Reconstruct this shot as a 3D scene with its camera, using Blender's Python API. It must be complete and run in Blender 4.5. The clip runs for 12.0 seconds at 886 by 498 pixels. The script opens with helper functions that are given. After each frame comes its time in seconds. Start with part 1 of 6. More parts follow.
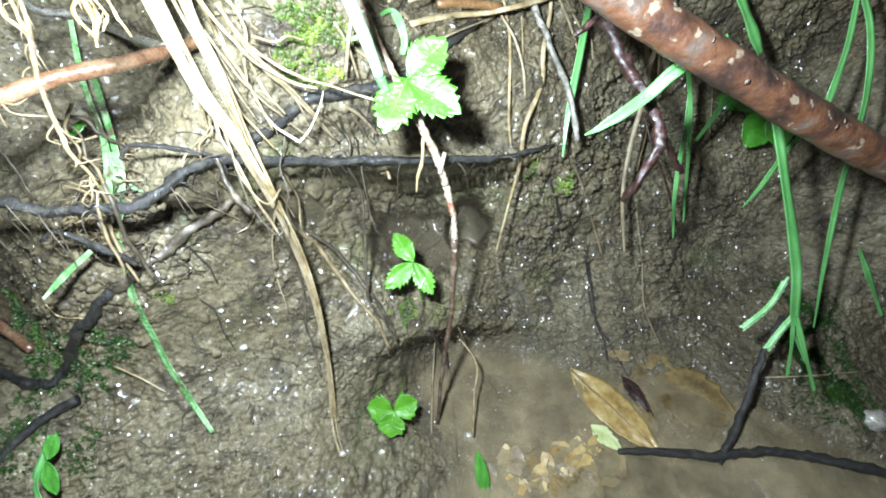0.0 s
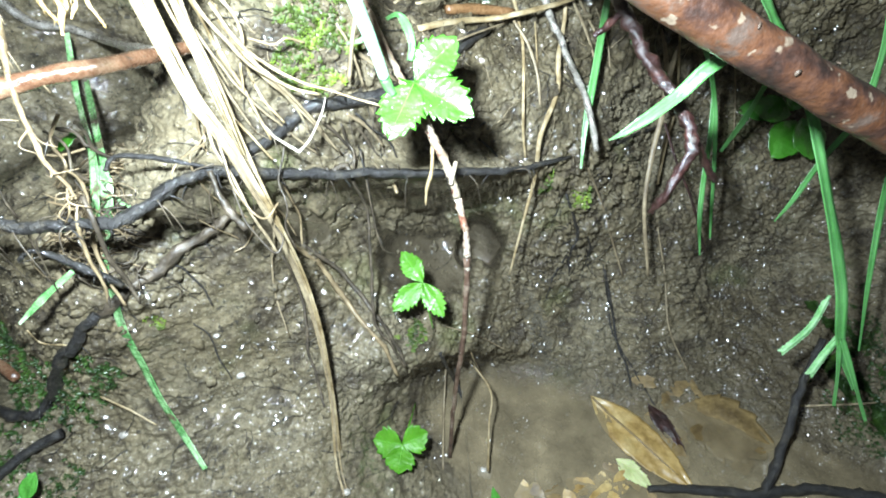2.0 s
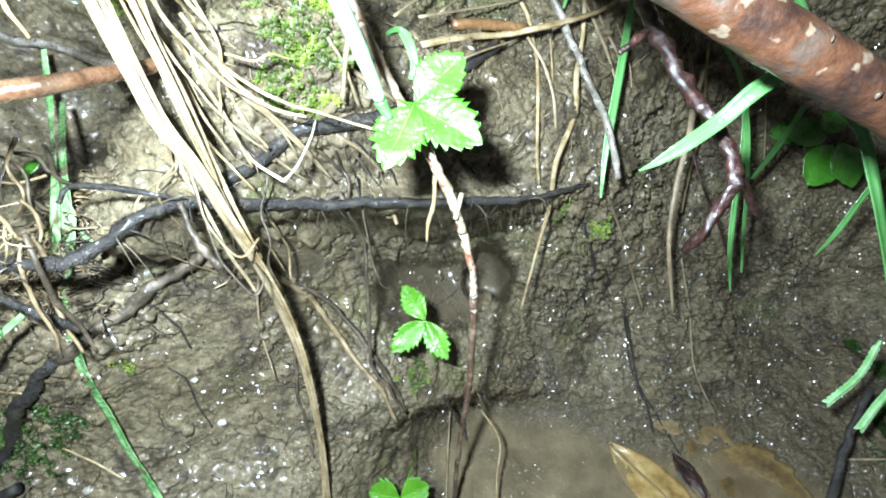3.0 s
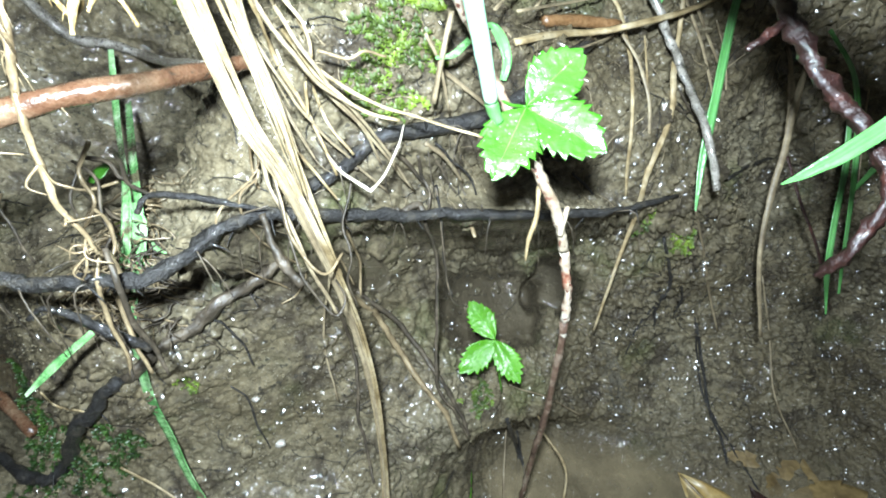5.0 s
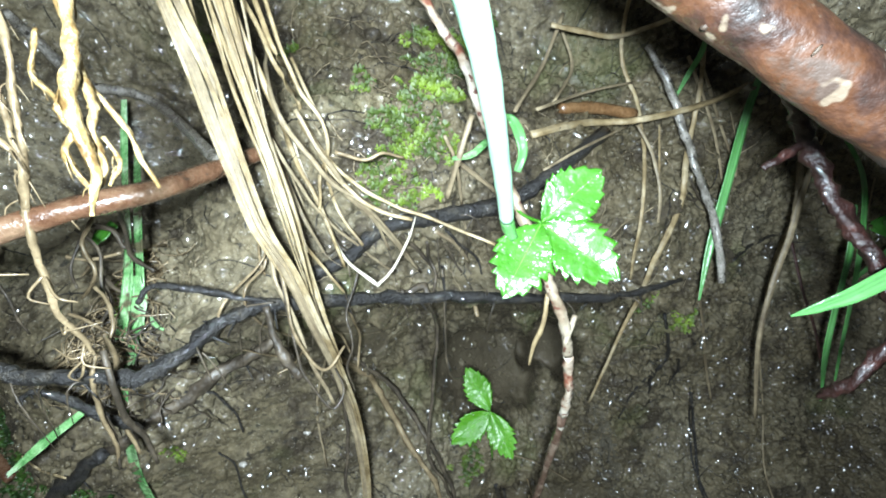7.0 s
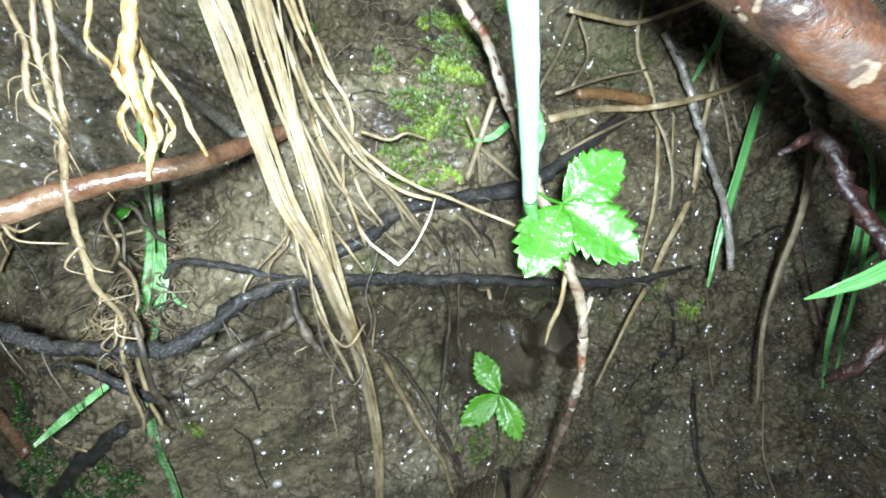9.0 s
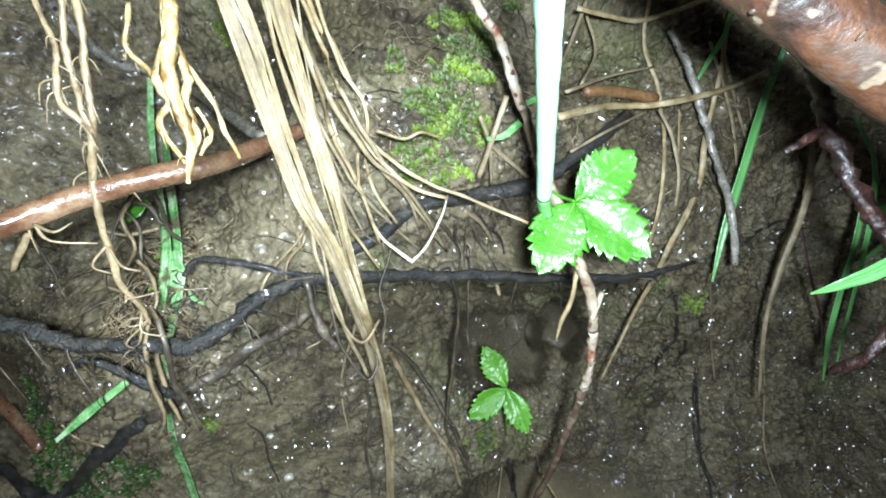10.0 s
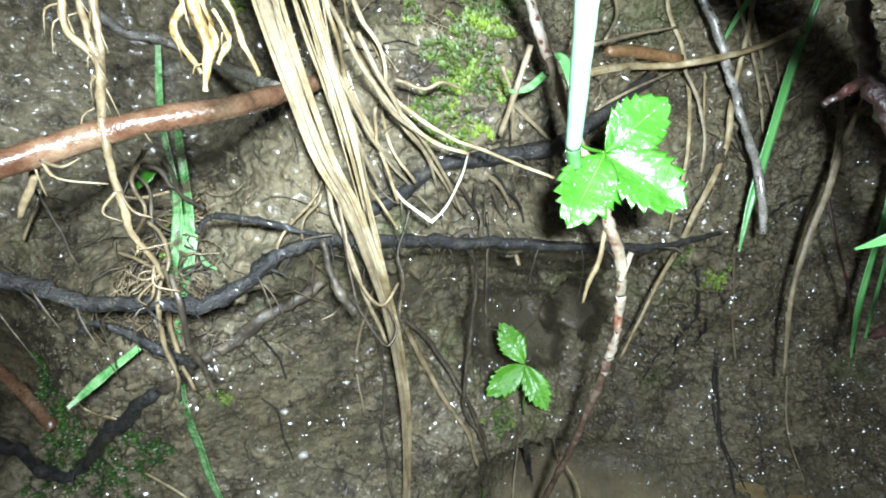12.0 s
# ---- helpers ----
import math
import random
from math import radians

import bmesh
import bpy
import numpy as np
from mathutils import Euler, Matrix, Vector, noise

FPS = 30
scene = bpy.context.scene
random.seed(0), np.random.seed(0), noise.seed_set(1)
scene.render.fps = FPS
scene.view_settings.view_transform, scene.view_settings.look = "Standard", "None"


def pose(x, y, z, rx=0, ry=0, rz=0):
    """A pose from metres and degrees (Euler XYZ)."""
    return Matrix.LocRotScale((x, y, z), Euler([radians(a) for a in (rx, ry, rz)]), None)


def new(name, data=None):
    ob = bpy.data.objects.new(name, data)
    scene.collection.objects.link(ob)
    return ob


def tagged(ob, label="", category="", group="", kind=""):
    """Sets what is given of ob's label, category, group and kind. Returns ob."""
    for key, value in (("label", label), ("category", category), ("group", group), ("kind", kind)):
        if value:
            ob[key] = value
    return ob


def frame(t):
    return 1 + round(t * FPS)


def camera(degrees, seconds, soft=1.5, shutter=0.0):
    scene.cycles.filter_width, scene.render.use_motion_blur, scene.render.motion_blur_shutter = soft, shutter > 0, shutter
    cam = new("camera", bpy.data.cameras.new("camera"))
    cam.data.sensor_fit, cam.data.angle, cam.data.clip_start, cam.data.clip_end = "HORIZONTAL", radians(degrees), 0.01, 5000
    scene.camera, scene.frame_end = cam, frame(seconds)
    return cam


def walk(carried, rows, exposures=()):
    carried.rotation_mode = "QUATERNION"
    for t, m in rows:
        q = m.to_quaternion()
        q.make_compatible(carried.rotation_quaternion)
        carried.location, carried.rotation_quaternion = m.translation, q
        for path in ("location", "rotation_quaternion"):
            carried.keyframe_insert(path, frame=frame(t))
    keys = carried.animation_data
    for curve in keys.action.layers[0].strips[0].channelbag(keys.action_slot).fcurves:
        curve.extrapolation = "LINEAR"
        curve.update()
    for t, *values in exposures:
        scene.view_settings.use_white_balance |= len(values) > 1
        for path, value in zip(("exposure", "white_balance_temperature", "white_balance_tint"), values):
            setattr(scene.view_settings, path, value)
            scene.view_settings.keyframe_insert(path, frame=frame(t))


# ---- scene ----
cam = camera(90.5, 12.0, 1.8)
METRES, EYE, TILT, LEAN, TURN = 0.22, 0.41, -45.0, 0.0, 0.0
ROWS = [
    (0.0, 0.0, 0.0, 0.0, 0.0, 0.0, 0.0),
    (0.5, 0.029, 0.0335, -0.0357, -0.18, 0.24, 0.61),
    (1.0, 0.046, 0.0324, -0.0294, 0.05, 0.45, 0.53),
    (1.5, -0.0024, 0.0422, -0.0009, 0.51, 1.49, 0.77),
    (2.0, -0.0066, 0.093, -0.011, 1.18, 2.95, 0.45),
    (2.5, 0.0065, 0.1697, 0.0059, 1.71, 4.58, 0.29),
    (4.5, -0.085, 0.2659, 0.0965, 4.24, 5.51, -1.92),
    (5.0, -0.1421, 0.2883, 0.0778, 4.79, 5.65, -1.51),
    (5.5, -0.1917, 0.3191, 0.0851, 4.98, 6.18, -2.28),
    (6.0, -0.1735, 0.2972, 0.1709, 4.64, 6.69, -3.61),
    (6.5, -0.1747, 0.2757, 0.2143, 4.06, 6.9, -4.57),
    (7.0, -0.1706, 0.2781, 0.2309, 3.76, 6.84, -5.37),
    (9.0, -0.2052, 0.2668, 0.2076, 3.42, 5.77, -6.1),
    (9.5, -0.2196, 0.2667, 0.1889, 3.49, 5.35, -6.04),
    (10.0, -0.2311, 0.2526, 0.2072, 3.17, 5.14, -5.85),
    (10.5, -0.2289, 0.2505, 0.2041, 3.15, 4.94, -5.95),
    (11.0, -0.2469, 0.2756, 0.1902, 3.54, 4.95, -5.68),
    (11.5, -0.2685, 0.2939, 0.1693, 3.83, 4.9, -5.49),
    (12.0, -0.2538, 0.288, 0.1456, 3.92, 4.63, -5.45),
]
walk(cam, [(t, pose(0, 0, EYE, TILT, LEAN, TURN) @ pose(METRES * x, METRES * y, METRES * z, 90 + pitch, roll, yaw)) for t, x, y, z, yaw, pitch, roll in ROWS], exposures=[(0.0, 1.12), (2.7, 1.1), (4.3, 0.91), (6.0, 0.44), (7.2, 0.14), (9.0, 0.08), (10.5, 0.13), (12.0, 0.25)])

# ---- light: night, one white torch held just above the lens ----
world = bpy.data.worlds.new("night")
scene.world = world
world.use_nodes = True
world.node_tree.nodes["Background"].inputs[0].default_value = (0.55, 0.62, 0.7, 1)
world.node_tree.nodes["Background"].inputs[1].default_value = 0.035
torch = bpy.data.lights.new("torch", "POINT")
torch.energy, torch.color, torch.shadow_soft_size = 7.2, (0.835, 1.0, 1.12), 0.01
new("torch", torch).location = (-0.039, 0.047, 0.43)


# ---- materials ----
def material(name):
    m = bpy.data.materials.new(name)
    m.use_nodes = True
    t = m.node_tree
    return m, t.nodes, t.links, t.nodes["Principled BSDF"]


def noise_tex(nodes, links, scale, detail=4.0, rough=0.6, vec=None):
    n = nodes.new("ShaderNodeTexNoise")
    n.inputs["Scale"].default_value, n.inputs["Detail"].default_value, n.inputs["Roughness"].default_value = scale, detail, rough
    if vec:
        links.new(vec, n.inputs["Vector"])
    return n.outputs["Fac"]


def ramp(nodes, links, fac, stops):
    r = nodes.new("ShaderNodeValToRGB")
    while len(r.color_ramp.elements) < len(stops):
        r.color_ramp.elements.new(0.5)
    for e, (p, c) in zip(r.color_ramp.elements, stops):
        e.position = p
        e.color = (*c, 1) if len(c) == 3 else c
    links.new(fac, r.inputs[0])
    return r.outputs[0]


def grey(v):
    return (v, v, v)


def bumped(nodes, links, bsdf, fac, strength, dist):
    b = nodes.new("ShaderNodeBump")
    b.inputs["Strength"].default_value, b.inputs["Distance"].default_value = strength, dist
    links.new(fac, b.inputs["Height"])
    links.new(b.outputs[0], bsdf.inputs["Normal"])


def mixed(nodes, links, fac, a, b):
    m = nodes.new("ShaderNodeMix")
    m.data_type = "RGBA"
    if isinstance(fac, float):
        m.inputs["Factor"].default_value = fac
    else:
        links.new(fac, m.inputs["Factor"])
    for sock, v in ((m.inputs["A"], a), (m.inputs["B"], b)):
        if isinstance(v, tuple):
            sock.default_value = (*v, 1)
        else:
            links.new(v, sock)
    return m.outputs["Result"]


def streaks(nodes, links, across=9.0, lengthwise=0.5):
    """Fibres that run along a stalk or blade."""
    mp = nodes.new("ShaderNodeMapping")
    mp.inputs["Scale"].default_value = (across, lengthwise, 1)
    links.new(nodes.new("ShaderNodeTexCoord").outputs["UV"], mp.inputs[0])
    return noise_tex(nodes, links, 1.0, 4.0, 0.7, mp.outputs[0])


def shaded(nodes, links, a, b):
    mul = nodes.new("ShaderNodeMix")
    mul.data_type, mul.blend_type = "RGBA", "MULTIPLY"
    mul.inputs["Factor"].default_value = 1.0
    links.new(a, mul.inputs["A"])
    links.new(b, mul.inputs["B"])
    return mul.outputs["Result"]


def simple(name, stops, scale, rough=(0.3, 0.55), bump=0.4, dist=0.0006, stretch=None, specks=None, coat=0.0, fibres=0.0, beads=0.0):
    """Mottled natural surface: colour ramp over noise, uneven gloss, fine relief, and a second, finer speckle."""
    m, nodes, links, bsdf = material(name)
    co = nodes.new("ShaderNodeTexCoord").outputs["Object"]
    if stretch:
        mp = nodes.new("ShaderNodeMapping")
        mp.inputs["Scale"].default_value = stretch
        links.new(co, mp.inputs[0])
        co = mp.outputs[0]
    big = noise_tex(nodes, links, scale, 5.0, 0.65, co)
    fine = noise_tex(nodes, links, scale * 6, 3.0, 0.6, co)
    col = ramp(nodes, links, big, stops)
    shade = ramp(nodes, links, fine, [(0.3, grey(0.72)), (0.7, grey(1.15))])
    mul = nodes.new("ShaderNodeMix")
    mul.data_type, mul.blend_type = "RGBA", "MULTIPLY"
    mul.inputs["Factor"].default_value = 0.8
    links.new(col, mul.inputs["A"])
    links.new(shade, mul.inputs["B"])
    col = mul.outputs["Result"]
    if specks:
        spot = ramp(nodes, links, noise_tex(nodes, links, specks[0], 2.0, 0.5, co), [(specks[1], grey(0)), (specks[1] + 0.05, grey(1))])
        col = mixed(nodes, links, spot, col, specks[2])
    height = fine
    if fibres:
        height = streaks(nodes, links)
        col = shaded(nodes, links, col, ramp(nodes, links, height, [(0.32, grey(1 - fibres)), (0.62, grey(1.15))]))
    links.new(col, bsdf.inputs["Base Color"])
    links.new(ramp(nodes, links, fine, [(0.3, grey(rough[0])), (0.7, grey(rough[1]))]), bsdf.inputs["Roughness"])
    bumped(nodes, links, bsdf, height, bump, dist)
    bsdf.inputs["Coat Weight"].default_value = coat
    bsdf.inputs["Coat Roughness"].default_value = 0.085 if beads else 0.12
    if beads:
        # water stands on it in beads
        drop = nodes.new("ShaderNodeBump")
        drop.inputs["Strength"].default_value, drop.inputs["Distance"].default_value = 1.0, beads
        links.new(noise_tex(nodes, links, 480.0, 2.0, 0.5, co), drop.inputs["Height"])
        links.new(drop.outputs[0], bsdf.inputs["Coat Normal"])
    return m


def mud_material():
    m, nodes, links, bsdf = material("wet_mud")
    co = nodes.new("ShaderNodeTexCoord").outputs["Object"]
    broad = noise_tex(nodes, links, 9.0, 4.0, 0.6, co)
    mid = noise_tex(nodes, links, 75.0, 6.0, 0.75, co)
    fine = noise_tex(nodes, links, 300.0, 4.0, 0.7, co)
    grit = noise_tex(nodes, links, 900.0, 2.0, 0.6, co)
    col = ramp(nodes, links, broad, [(0.35, (0.094, 0.075, 0.043)), (0.5, (0.148, 0.122, 0.075)), (0.66, (0.192, 0.164, 0.108))])

    def times(a, b, f):
        mul = nodes.new("ShaderNodeMix")
        mul.data_type, mul.blend_type = "RGBA", "MULTIPLY"
        mul.inputs["Factor"].default_value = f
        links.new(a, mul.inputs["A"])
        links.new(b, mul.inputs["B"])
        return mul.outputs["Result"]

    def clumps(scale):
        """A random value for each crumb, with wavering outlines."""
        bend = nodes.new("ShaderNodeTexNoise")
        bend.inputs["Scale"].default_value, bend.inputs["Detail"].default_value = scale * 1.5, 3.0
        links.new(co, bend.inputs["Vector"])
        add = nodes.new("ShaderNodeVectorMath")
        add.operation = "MULTIPLY_ADD"
        add.inputs[1].default_value = (1.1 / scale,) * 3
        links.new(bend.outputs["Color"], add.inputs[0])
        links.new(co, add.inputs[2])
        cell = nodes.new("ShaderNodeTexVoronoi")
        cell.inputs["Scale"].default_value = scale
        links.new(add.outputs[0], cell.inputs["Vector"])
        return cell.outputs["Color"]

    col = times(col, ramp(nodes, links, clumps(110.0), [(0.1, grey(0.78)), (0.5, grey(1.0)), (0.95, (1.17, 1.15, 1.12))]), 0.85)
    col = times(col, ramp(nodes, links, clumps(220.0), [(0.05, grey(0.6)), (0.3, grey(0.95)), (0.95, grey(1.15))]), 0.6)
    col = times(col, ramp(nodes, links, mid, [(0.3, grey(0.72)), (0.5, grey(1.0)), (0.7, grey(1.15))]), 0.8)
    col = times(col, ramp(nodes, links, fine, [(0.34, grey(0.6)), (0.5, grey(1.0)), (0.66, grey(1.2))]), 0.8)
    # black humus and crumbs, whose dark colour also stands in for shaded crevices,
    # pale sand grains and a thin green film of algae
    humus_and_shade = ramp(nodes, links, noise_tex(nodes, links, 38.0, 6.0, 0.7, co), [(0.49, grey(0)), (0.62, grey(0.85))])
    col = mixed(nodes, links, humus_and_shade, col, (0.04, 0.031, 0.022))
    bits_and_gaps = ramp(nodes, links, noise_tex(nodes, links, 210.0, 3.0, 0.6, co), [(0.62, grey(0)), (0.66, grey(0.8))])
    col = mixed(nodes, links, bits_and_gaps, col, (0.025, 0.022, 0.018))
    sand = ramp(nodes, links, grit, [(0.62, grey(0)), (0.7, grey(0.5))])
    col = mixed(nodes, links, sand, col, (0.38, 0.345, 0.27))
    film = ramp(nodes, links, noise_tex(nodes, links, 14.0, 3.0, 0.6, co), [(0.58, grey(0)), (0.72, grey(0.45))])
    col = mixed(nodes, links, film, col, (0.085, 0.105, 0.03))
    # the pits and the puddle basin take a darker, more even colour
    pit_basin = nodes.new("ShaderNodeAttribute")
    pit_basin.attribute_name = "pit_basin"
    pit_colour = ramp(nodes, links, noise_tex(nodes, links, 26.0, 4.0, 0.55, co), [(0.3, (0.07, 0.056, 0.036)), (0.7, (0.115, 0.093, 0.06))])
    col = mixed(nodes, links, ramp(nodes, links, pit_basin.outputs["Fac"], [(0.1, grey(0)), (0.75, grey(0.9))]), col, pit_colour)
    links.new(col, bsdf.inputs["Base Color"])
    links.new(ramp(nodes, links, mid, [(0.35, grey(0.42)), (0.65, grey(0.7))]), bsdf.inputs["Roughness"])
    bumped(nodes, links, bsdf, noise_tex(nodes, links, 380.0, 4.0, 0.75, co), 0.9, 0.0014)
    # the water film breaks into beads: sharp glints in clusters
    wet = nodes.new("ShaderNodeBump")
    wet.inputs["Strength"].default_value, wet.inputs["Distance"].default_value = 1.0, 0.0011
    links.new(noise_tex(nodes, links, 330.0, 2.0, 0.5, co), wet.inputs["Height"])
    links.new(wet.outputs[0], bsdf.inputs["Coat Normal"])
    bsdf.inputs["Specular IOR Level"].default_value = 0.18
    links.new(ramp(nodes, links, noise_tex(nodes, links, 60.0, 4.0, 0.65, co), [(0.3, grey(0.0)), (0.45, grey(1.0))]), bsdf.inputs["Coat Weight"])
    bsdf.inputs["Coat Roughness"].default_value = 0.08
    bsdf.inputs["Coat IOR"].default_value = 1.52
    return m


def water_material(name, colour, cover, rough=0.03, ripple=(70.0, 0.12, 0.001)):
    m, nodes, links, bsdf = material(name)
    co = nodes.new("ShaderNodeTexCoord").outputs["Object"]
    cloud = noise_tex(nodes, links, 30.0, 5.0, 0.62, co)
    links.new(ramp(nodes, links, cloud, [(0.3, tuple(c * 0.62 for c in colour)), (0.7, tuple(c * 1.2 for c in colour))]), bsdf.inputs["Base Color"])
    bsdf.inputs["Roughness"].default_value = rough
    bumped(nodes, links, bsdf, noise_tex(nodes, links, ripple[0], 2.0, 0.5, co), ripple[1], ripple[2])
    clear = nodes.new("ShaderNodeBsdfTransparent")
    mix = nodes.new("ShaderNodeMixShader")
    deep = nodes.new("ShaderNodeAttribute")
    deep.attribute_name = "water_depth"
    thick = nodes.new("ShaderNodeMath")
    thick.operation = "MULTIPLY"
    links.new(ramp(nodes, links, deep.outputs["Fac"], [(0.0, grey(0.12)), (0.35, grey(0.8)), (1.0, grey(1.0))]), thick.inputs[0])
    links.new(ramp(nodes, links, cloud, [(0.3, grey(cover - 0.18)), (0.7, grey(cover + 0.16))]), thick.inputs[1])
    links.new(thick.outputs[0], mix.inputs[0])
    links.new(clear.outputs[0], mix.inputs[1])
    links.new(bsdf.outputs[0], mix.inputs[2])
    links.new(mix.outputs[0], nodes["Material Output"].inputs["Surface"])
    return m


def leaf_material(name, light, dark, scale=60.0, sheen=0.5, fibres=0.0, wet=0.0):
    m, nodes, links, bsdf = material(name)
    co = nodes.new("ShaderNodeTexCoord").outputs["Object"]
    n = noise_tex(nodes, links, scale, 4.0, 0.6, co)
    fine = noise_tex(nodes, links, scale * 9, 3.0, 0.6, co)
    col = ramp(nodes, links, n, [(0.3, dark), (0.7, light)])
    if fibres:
        fine = streaks(nodes, links, 7.0, 0.3)
        col = shaded(nodes, links, col, ramp(nodes, links, fine, [(0.32, grey(1 - fibres)), (0.62, grey(1.15))]))
    links.new(col, bsdf.inputs["Base Color"])
    links.new(ramp(nodes, links, n, [(0.35, grey(0.4)), (0.6, grey(0.6))]), bsdf.inputs["Roughness"])
    bumped(nodes, links, bsdf, fine, sheen, 0.0006)
    bsdf.inputs["Specular IOR Level"].default_value = 0.35
    if wet:
        # a broken film of dew
        beads = nodes.new("ShaderNodeBump")
        beads.inputs["Strength"].default_value, beads.inputs["Distance"].default_value = 1.0, 0.0007
        links.new(noise_tex(nodes, links, 420.0, 2.0, 0.5, co), beads.inputs["Height"])
        links.new(beads.outputs[0], bsdf.inputs["Coat Normal"])
        links.new(ramp(nodes, links, noise_tex(nodes, links, 75.0, 3.0, 0.6, co), [(0.38, grey(0)), (0.47, grey(wet))]), bsdf.inputs["Coat Weight"])
        bsdf.inputs["Coat Roughness"].default_value = 0.28
        bsdf.inputs["Coat IOR"].default_value = 1.7
    bsdf.inputs["Subsurface Weight"].default_value = 0.2
    bsdf.inputs["Subsurface Radius"].default_value = (0.001, 0.002, 0.0005)
    return m


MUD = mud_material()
PUDDLE = water_material("murky_water", (0.27, 0.215, 0.13), 0.62)
TRICKLE = water_material("trickling_water", (0.2, 0.18, 0.14), 0.35, 0.06, (260.0, 1.0, 0.0022))
BLACK_ROOT = simple("black_root", [(0.32, (0.009, 0.008, 0.008)), (0.55, (0.024, 0.022, 0.02)), (0.66, (0.062, 0.053, 0.04)), (0.76, (0.12, 0.1, 0.072))], 140.0, (0.4, 0.7), 1.0, 0.0014, coat=0.6, beads=0.0012)
BROWN_ROOT = simple("brown_root", [(0.3, (0.022, 0.018, 0.013)), (0.52, (0.065, 0.05, 0.034)), (0.72, (0.16, 0.125, 0.082))], 90.0, (0.4, 0.65), 0.7, 0.001, coat=0.5, beads=0.0009)
TAN_ROOT = simple("tan_root", [(0.3, (0.11, 0.078, 0.042)), (0.7, (0.33, 0.25, 0.145))], 150.0, (0.25, 0.5), 0.4, 0.0005, coat=0.2)
YELLOW_ROOT = simple("yellow_root", [(0.36, (0.12, 0.068, 0.022)), (0.5, (0.22, 0.15, 0.06)), (0.64, (0.34, 0.265, 0.14))], 190.0, (0.25, 0.5), 0.6, 0.0008, coat=0.6, beads=0.0008)
WHITE_ROOT = simple("white_root", [(0.3, (0.36, 0.31, 0.22)), (0.7, (0.62, 0.57, 0.47))], 150.0, (0.25, 0.5), 0.5, 0.0006, coat=0.3)
STRAW = simple("dead_straw", [(0.3, (0.13, 0.085, 0.036)), (0.5, (0.3, 0.225, 0.118)), (0.66, (0.47, 0.385, 0.245))], 70.0, (0.35, 0.6), 0.6, 0.0006, fibres=0.32)
DULL_STRAW = simple("damp_straw", [(0.3, (0.15, 0.11, 0.065)), (0.7, (0.36, 0.29, 0.18))], 90.0, (0.35, 0.6), 0.6, 0.0006, fibres=0.32)
BARK = simple("wet_orange_bark", [(0.36, (0.02, 0.011, 0.008)), (0.45, (0.05, 0.022, 0.014)), (0.55, (0.1, 0.04, 0.018)), (0.64, (0.085, 0.056, 0.042))], 48.0, (0.4, 0.65), 0.45, 0.0014, specks=(150.0, 0.64, (0.2, 0.15, 0.105)), coat=0.4, beads=0.0007)
STICK = simple("wet_brown_stick", [(0.34, (0.062, 0.026, 0.014)), (0.5, (0.125, 0.062, 0.034)), (0.66, (0.2, 0.125, 0.075))], 95.0, (0.15, 0.4), 0.6, 0.0008, coat=0.6, specks=(240.0, 0.64, (0.045, 0.028, 0.018)))
RUST_STICK = simple("rust_stick", [(0.3, (0.1, 0.05, 0.02)), (0.5, (0.2, 0.105, 0.045)), (0.7, (0.3, 0.18, 0.085))], 110.0, (0.2, 0.5), 0.7, 0.0008, coat=0.4)
RED_TWIG = simple("dark_red_twig", [(0.3, (0.012, 0.007, 0.006)), (0.58, (0.034, 0.013, 0.011)), (0.76, (0.1, 0.034, 0.024))], 120.0, (0.3, 0.5), 0.7, 0.001, coat=0.8, beads=0.0007)
STEM = simple("peeling_stem", [(0.36, (0.13, 0.042, 0.026)), (0.44, (0.27, 0.1, 0.06)), (0.5, (0.42, 0.32, 0.23)), (0.62, (0.6, 0.54, 0.44))], 62.0, (0.3, 0.6), 0.6, 0.0008, specks=(420.0, 0.6, (0.13, 0.045, 0.03)))
GREY_TWIG = simple("grey_twig", [(0.3, (0.08, 0.07, 0.055)), (0.5, (0.2, 0.18, 0.15)), (0.7, (0.36, 0.33, 0.29))], 170.0, (0.15, 0.4), 0.8, 0.001, coat=0.5, specks=(420.0, 0.62, (0.03, 0.025, 0.02)))
LENTICEL = simple("bark_spot", [(0.3, (0.06, 0.04, 0.03)), (0.7, (0.15, 0.11, 0.08))], 200.0, (0.3, 0.6), 0.6, 0.0006)
LEAF = leaf_material("fresh_leaf", (0.055, 0.235, 0.014), (0.032, 0.15, 0.009), wet=1.0)
YOUNG_LEAF = leaf_material("young_leaf", (0.085, 0.27, 0.012), (0.048, 0.17, 0.008), wet=0.35)
DIM_LEAF = leaf_material("dull_leaf", (0.07, 0.26, 0.035), (0.04, 0.16, 0.02))
GRASS = leaf_material("grass_blade", (0.14, 0.4, 0.12), (0.075, 0.26, 0.065), 40.0, 0.3, 0.4, wet=0.8)
PALE_GRASS = simple("pale_grass_blade", [(0.34, (0.05, 0.16, 0.045)), (0.45, (0.12, 0.31, 0.1)), (0.55, (0.25, 0.47, 0.2)), (0.66, (0.45, 0.62, 0.38))], 75.0, (0.12, 0.4), 0.7, 0.0006, specks=(95.0, 0.63, (0.11, 0.1, 0.055)), coat=0.7, fibres=0.3, beads=0.0009)
SPIKE = leaf_material("seed_spike", (0.42, 0.66, 0.38), (0.16, 0.4, 0.14), 110.0, 0.8)
PALE_STEM = simple("pale_stem", [(0.36, (0.12, 0.055, 0.036)), (0.48, (0.24, 0.18, 0.12)), (0.66, (0.4, 0.34, 0.25))], 60.0, (0.3, 0.6), 0.6, 0.0008, specks=(300.0, 0.62, (0.14, 0.06, 0.04)))
